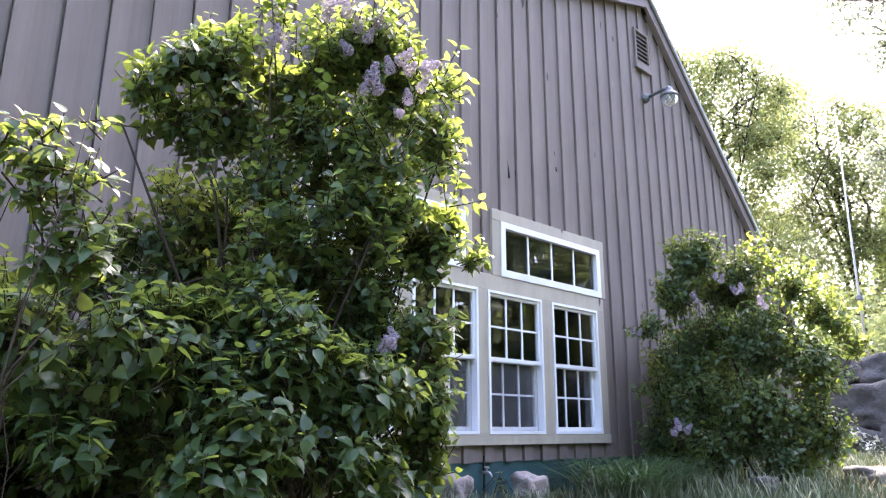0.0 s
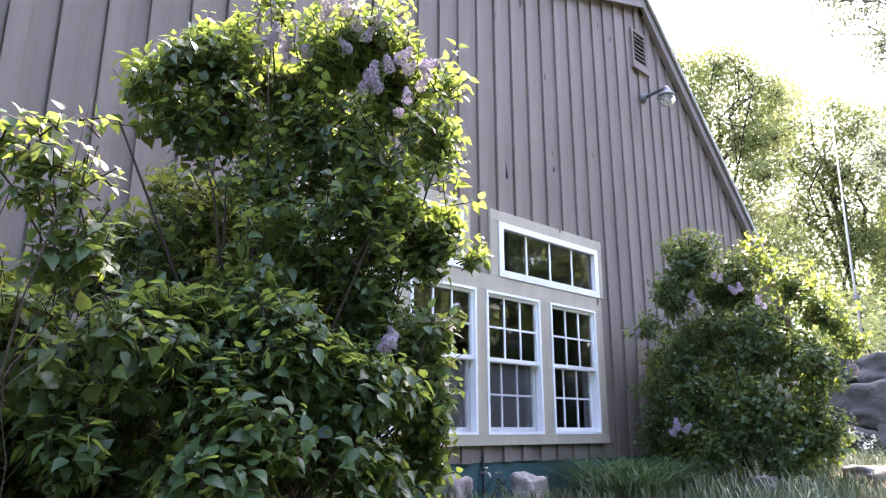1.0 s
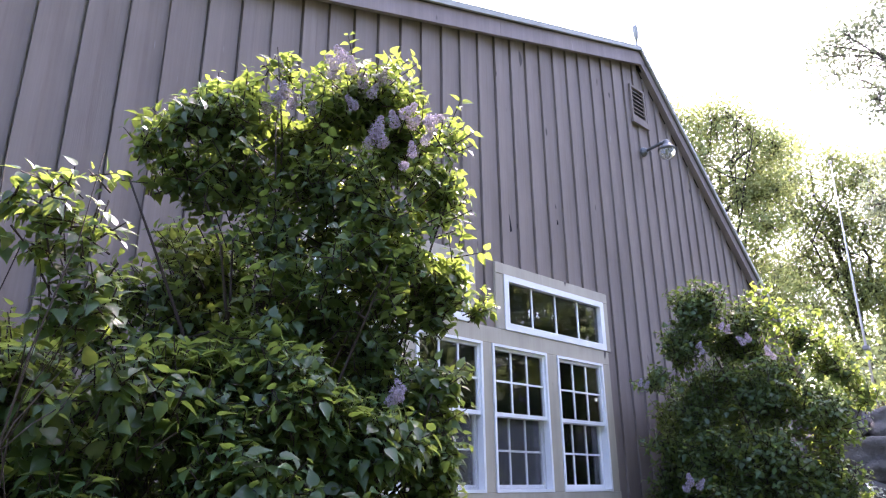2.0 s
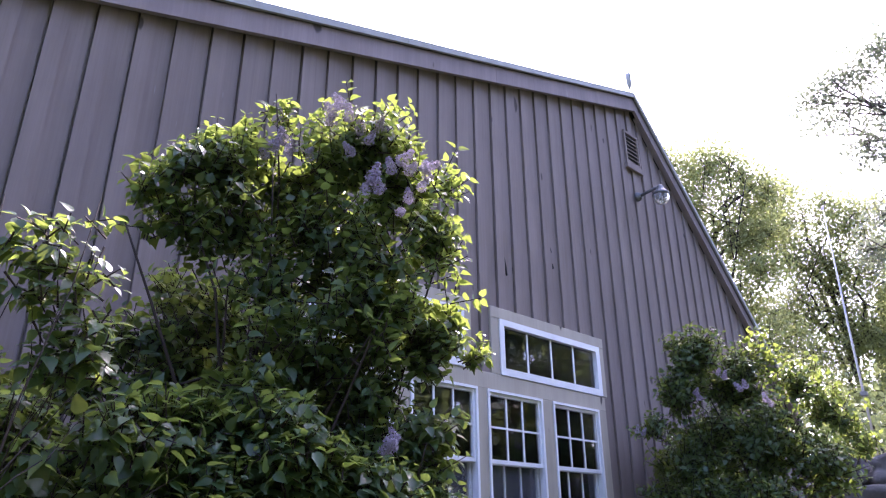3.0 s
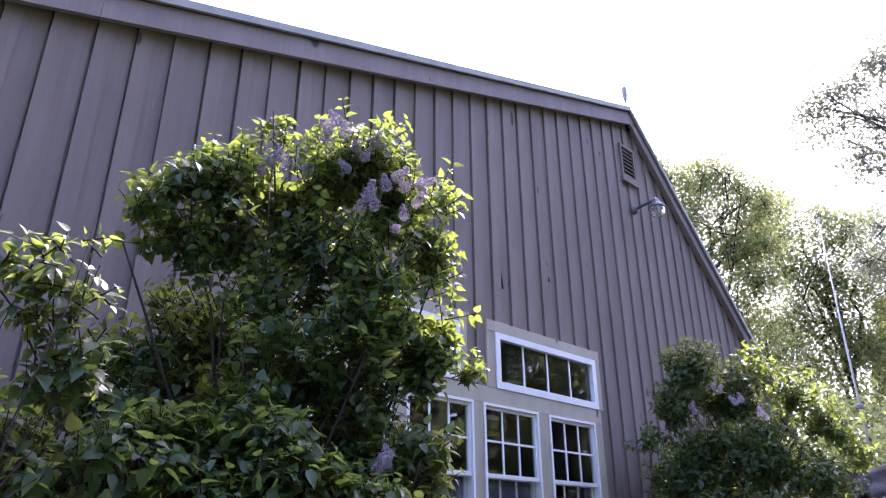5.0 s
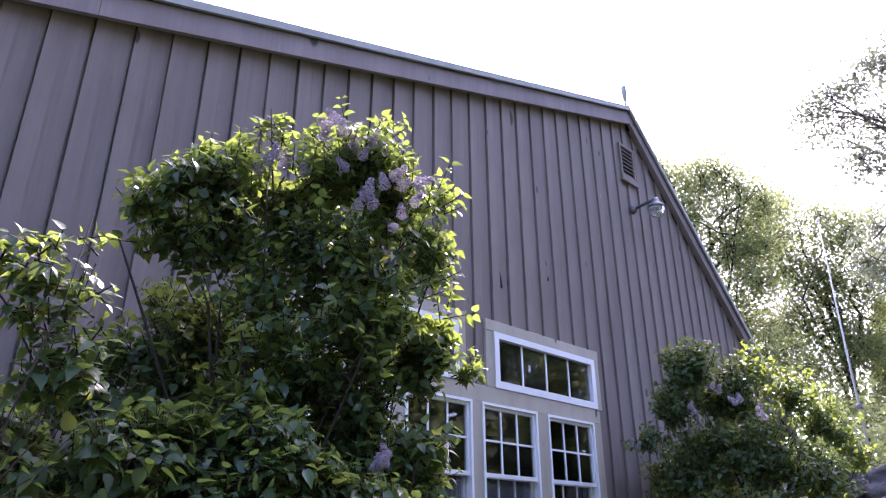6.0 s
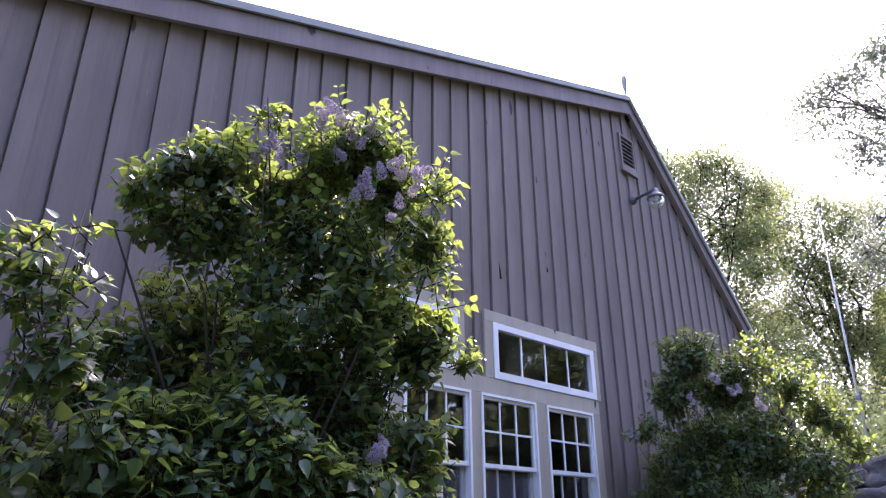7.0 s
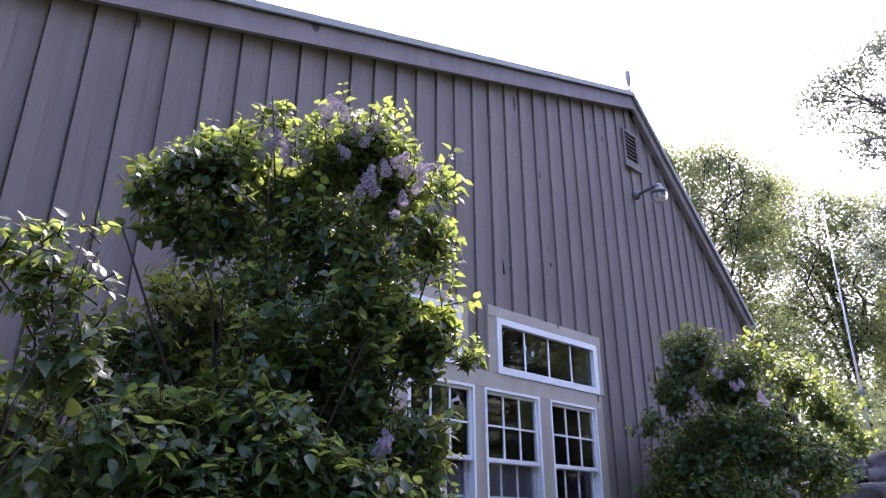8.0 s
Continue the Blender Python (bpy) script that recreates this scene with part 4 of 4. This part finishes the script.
# ---- trees and what stands beyond ----
def tree(label, base, height, radius, blobs, leaves, size, material, seed, limbs=9, kind_name="tree", inner=0.25, lean=(0, 0), spread=0.2, holes=-0.16):
    rng = np.random.default_rng(seed)
    t = thing(kind_name, base, label, "tree")
    base = np.array(base, float)
    top = base + np.array([lean[0], lean[1], height])
    pts = wander(rng, base - np.array([0, 0, 0.2]), top, 8, 0.12)
    wpart("trunk", tube(pts, [radius * (1 - 0.1 * i) for i in range(9)], 9), M_BARK, t, smooth=True)
    cs = np.array([b[0] for b in blobs], float)
    for k in range(limbs):
        q = np.array(pts[2 + k % 6])
        e = cs[k % len(cs)] + rng.normal(size=3) * 0.4
        lp = wander(rng, q, e, 6, 0.16)
        r = radius * 0.42
        bm = tube(lp, [r * (1 - 0.14 * i) for i in range(7)], 6)
        for _ in range(6):
            q2 = np.array(lp[rng.integers(2, 6)])
            e2 = q2 + unit(rng.normal(size=3) + np.array([0, 0, 0.4]) + unit(e - q)) * rng.uniform(0.8, 2.0)
            add_tube(bm, wander(rng, q2, e2, 3, 0.1), [r * 0.3, r * 0.22, r * 0.15, r * 0.07], 4)
        wpart("limb", bm, M_BARK, t, smooth=True)
    n = leaves // 9
    at, out = blob_points(rng, blobs, n, inner, holes, 2.0)
    P = np.repeat(at, 9, 0) + rng.normal(size=(n * 9, 3)) * np.array([1, 1, 0.65]) * spread
    A = rng.normal(size=P.shape) + np.array([0, 0, -0.35])
    N = rng.normal(size=P.shape) * 0.6 + np.array([0, 0, 1.0])
    S = size * rng.uniform(0.6, 1.25, len(P))
    wpart("crown", leaves_mesh("crown", P, A, N, S, material, SMALL, SMALL_F), material, t)
    tagged(wpart("twig", sticks_mesh("twig", (at - out * 0.5)[::2], (at + out * 0.2)[::2], 0.005, 0.002, M_BARK), M_BARK, t), kind="stuff")


tree("bright spring-green maple standing behind the house corner", (18.6, 4.6, 2.7), 7.5, 0.16,
     [((18.3, 4.4, 10.6), (1.5, 1.3, 1.5)), ((18.6, 3.6, 11.8), (0.8, 0.75, 0.85), 0.9), ((18.2, 4.5, 12.0), (0.6, 0.6, 0.5), 0.5), ((18.9, 2.9, 10.3), (0.8, 0.6, 0.8), 0.9), ((18.6, 3.2, 11.75), (0.6, 0.55, 0.6), 0.9), ((18.7, 2.7, 11.15), (0.6, 0.5, 0.6), 0.9), ((18.8, 2.15, 10.4), (0.6, 0.45, 0.6), 0.9), ((18.9, 2.4, 9.3), (0.7, 0.5, 0.6), 0.8), ((18.1, 4.6, 12.1), (0.7, 0.6, 0.6), 0.8), ((18.8, 3.2, 9.2), (1.1, 0.8, 1.0)), ((18.4, 5.6, 9.2), (1.8, 1.6, 1.8)), ((18.8, 3.6, 7.4), (1.3, 1.0, 1.0), 0.8), ((18.6, 2.6, 8.2), (0.8, 0.6, 0.6), 0.7), ((18.9, 2.9, 6.2), (1.2, 1.0, 0.9), 0.8)],
     42000, 0.095, M_MAPLE, 31, inner=0.0, spread=0.3, holes=-0.12)
tree("spreading yellow-green maple with visible dark limbs on the bank", (23.3, 2.2, 3.0), 7.0, 0.16,
     [((22.9, 3.2, 10.9), (1.1, 0.9, 0.9)), ((22.8, 3.6, 11.6), (0.8, 0.7, 0.6), 1.0), ((22.9, 2.9, 12.2), (0.8, 0.7, 0.6), 0.9), ((22.9, 3.6, 12.5), (0.7, 0.6, 0.6), 0.9), ((22.8, 4.3, 11.0), (0.8, 0.7, 0.7), 0.9), ((23.4, 0.9, 11.0), (0.7, 0.6, 0.6), 0.8), ((23.2, 2.0, 11.3), (1.0, 0.7, 0.6)), ((23.4, 1.2, 10.6), (1.0, 0.7, 0.8)), ((23.0, 2.8, 9.3), (1.2, 1.0, 0.8), 0.9), ((23.3, 1.2, 8.9), (1.2, 0.9, 0.8), 0.9), ((23.0, 4.0, 8.2), (1.3, 1.1, 1.0), 0.8), ((22.8, 3.2, 6.6), (1.4, 1.3, 0.9), 0.9), ((23.4, 1.6, 7.0), (1.2, 1.0, 0.9), 0.9), ((23.3, 0.6, 6.2), (1.2, 1.0, 1.0), 0.9), ((23.0, 2.2, 5.2), (1.4, 1.4, 0.9), 0.9), ((22.6, 4.2, 10.0), (1.0, 0.8, 0.8), 0.8), ((23.5, 0.7, 9.8), (0.9, 0.7, 0.8), 0.8), ((23.4, 0.5, 8.2), (0.9, 0.7, 0.7), 0.7),
      ((22.71, 1.70, 10.25), (0.8, 0.8, 0.8), 0.8), ((22.75, 2.33, 9.69), (0.8, 0.8, 0.8), 0.8), ((23.08, 1.90, 9.08), (0.8, 0.8, 0.8), 0.7), ((22.93, 2.97, 8.57), (0.9, 0.9, 0.9), 0.8), ((23.29, 2.38, 7.95), (0.9, 0.9, 0.9), 0.8), ((23.41, 1.53, 8.33), (0.8, 0.8, 0.8), 0.7), ((23.68, 1.52, 7.30), (0.9, 0.9, 0.9), 0.8), ((22.52, 3.12, 9.66), (0.8, 0.8, 0.8), 0.7), ((23.02, 3.55, 7.60), (1.0, 1.0, 1.0), 0.8), ((23.62, 2.27, 6.73), (1.0, 1.0, 1.0), 0.8), ((22.11, 3.11, 10.73), (0.7, 0.7, 0.7), 0.7), ((22.35, 1.72, 11.13), (0.6, 0.6, 0.6), 0.7), ((22.70, 1.12, 10.64), (0.5, 0.5, 0.5), 0.5)],
     50000, 0.095, M_MAPLE, 32, inner=0.0, spread=0.32, holes=-0.15)
tree("tall thin-leaved tree with dark twigs overhanging the bank", (16.6, -4.6, 2.6), 8.5, 0.16,
     [((14.35, -2.16, 10.46), (0.5, 0.6, 0.45), 1), ((14.42, -1.66, 10.21), (0.4, 0.5, 0.35), 1), ((14.35, -1.14, 10.17), (0.4, 0.4, 0.3), 0.9), ((14.39, -0.67, 9.93), (0.35, 0.4, 0.3), 0.8), ((14.64, -1.15, 9.67), (0.4, 0.5, 0.35), 0.9), ((14.80, -1.67, 9.56), (0.5, 0.5, 0.4), 1), ((15.03, -1.25, 8.97), (0.4, 0.5, 0.4), 1), ((15.23, -1.61, 8.69), (0.5, 0.5, 0.5), 1), ((14.62, -0.68, 9.53), (0.3, 0.3, 0.2), 0.4), ((15.13, -0.99, 8.65), (0.2, 0.25, 0.2), 0.5), ((15.60, -1.04, 7.60), (0.45, 0.5, 0.4), 0.8), ((15.74, -0.65, 7.00), (0.4, 0.4, 0.35), 0.6), ((15.90, -0.96, 6.70), (0.5, 0.5, 0.5), 0.7), ((14.97, -2.36, 9.43), (0.9, 0.9, 1.2), 0.4), ((15.77, -2.01, 7.58), (0.9, 0.9, 1.2), 0.4), ((14.48, -3.47, 10.44), (1.2, 1.2, 1.2), 0.3), ((14.32, -0.50, 9.98), (0.22, 0.22, 0.22), 1.0), ((14.54, -0.48, 9.59), (0.2, 0.2, 0.2), 0.9), ((14.30, -0.85, 10.15), (0.25, 0.25, 0.25), 0.9), ((14.22, -1.80, 10.59), (0.3, 0.3, 0.3), 0.9)],
     10500, 0.08, M_THIN, 33, limbs=16, inner=0.0, spread=0.2)


def conifer(label, base, height, spread, seed):
    rng = np.random.default_rng(seed)
    t = thing("conifer", base, label, "tree")
    b = np.array(base, float)
    wpart("trunk", tube([b, b + [0, 0, height * 0.5], b + [0, 0, height]], [0.2, 0.12, 0.02], 8), M_BARK, t)
    n = 2600
    f = rng.random(n) ** 0.8
    r = spread * (1 - f) * np.sqrt(rng.random(n)) + 0.05
    a = rng.random(n) * math.tau
    P = b + np.stack([r * np.cos(a), r * np.sin(a), height * (0.15 + 0.85 * f) - r * 0.35], -1)
    A = np.stack([np.cos(a), np.sin(a), -0.4 + 0 * a], -1) + rng.normal(size=(n, 3)) * 0.3
    wpart("foliage", leaves_mesh("foliage", P, A, np.tile([0, 0, 1.0], (n, 1)) + rng.normal(size=(n, 3)) * 0.3, rng.uniform(0.3, 0.6, n), M_NEEDLE, SMALL, SMALL_F), M_NEEDLE, t)


conifer("dark green conifer on the wooded bank", (29.3, 2.0, 3.5), 6.6, 2.0, 41)
conifer("dark green conifer on the wooded bank", (31.0, -0.5, 3.6), 7.6, 2.3, 42)


def scatter_woods(name, label, n, area, size, seed, material):
    """Far undergrowth and woods as one mass of leaf clumps: area is (x0, x1, y0, y1, height)."""
    rng = np.random.default_rng(seed)
    x0, x1, y0, y1, h = area
    m = n // 40
    cx, cy = rng.uniform(x0, x1, m), rng.uniform(y0, y1, m)
    cz = ground_z(cx, cy) + h * rng.random(m) ** 1.4
    P = np.repeat(np.stack([cx, cy, cz], -1), 40, 0) + rng.normal(size=(m * 40, 3)) * np.array([0.6, 0.6, 0.4])
    ob = new(name, leaves_mesh(name, P, rng.normal(size=P.shape), rng.normal(size=P.shape) * 0.6 + [0, 0, 1.0], rng.uniform(0.6, 1.3, len(P)) * size, material, SMALL, SMALL_F))
    tagged(ob, label, "woods", kind="stuff")


scatter_woods("undergrowth", "leafy green undergrowth on top of the bank", 9000, (14.5, 22, -2.5, 3.5, 1.4), 0.13, 51, M_MAPLE)
scatter_woods("far_woods", "distant green woods beyond the bank", 9000, (30, 50, -6, 12, 5.5), 0.3, 52, M_OAK)
# nearer left woods are unseen, added only to dim the left wall
scatter_woods("far_woods", "unseen woods added to block sky light from the left wall", 60000, (-28, -10, -21, -10, 13.0), 0.28, 54, M_OAK)
scatter_woods("far_woods", "green woods across the yard", 110000, (-32, 45, -34, -19, 16.0), 0.6, 53, M_OAK)


def flag_pole():
    p = thing("pole", (13.54, -0.47, 2.35), "slender white metal pole on the bank", "pole")
    part("shaft", tube([(0, 0, 0), (0.01, -0.02, 2.4), (0.03, -0.06, 4.9)], [0.022, 0.018, 0.01], 12), M_WHITEPOLE, p, smooth=True)
    part("cleat", box(-0.05, 0.05, -0.07, 0.03, 1.35, 1.43, 0.01), M_GALV, p)
    part("finial", lathe([(0.0, 4.88), (0.02, 4.89), (0.03, 4.92), (0.02, 4.95), (0.0, 4.96)], (0.03, -0.06, 0), 10), M_WHITEPOLE, p, smooth=True)


flag_pole()
siding()
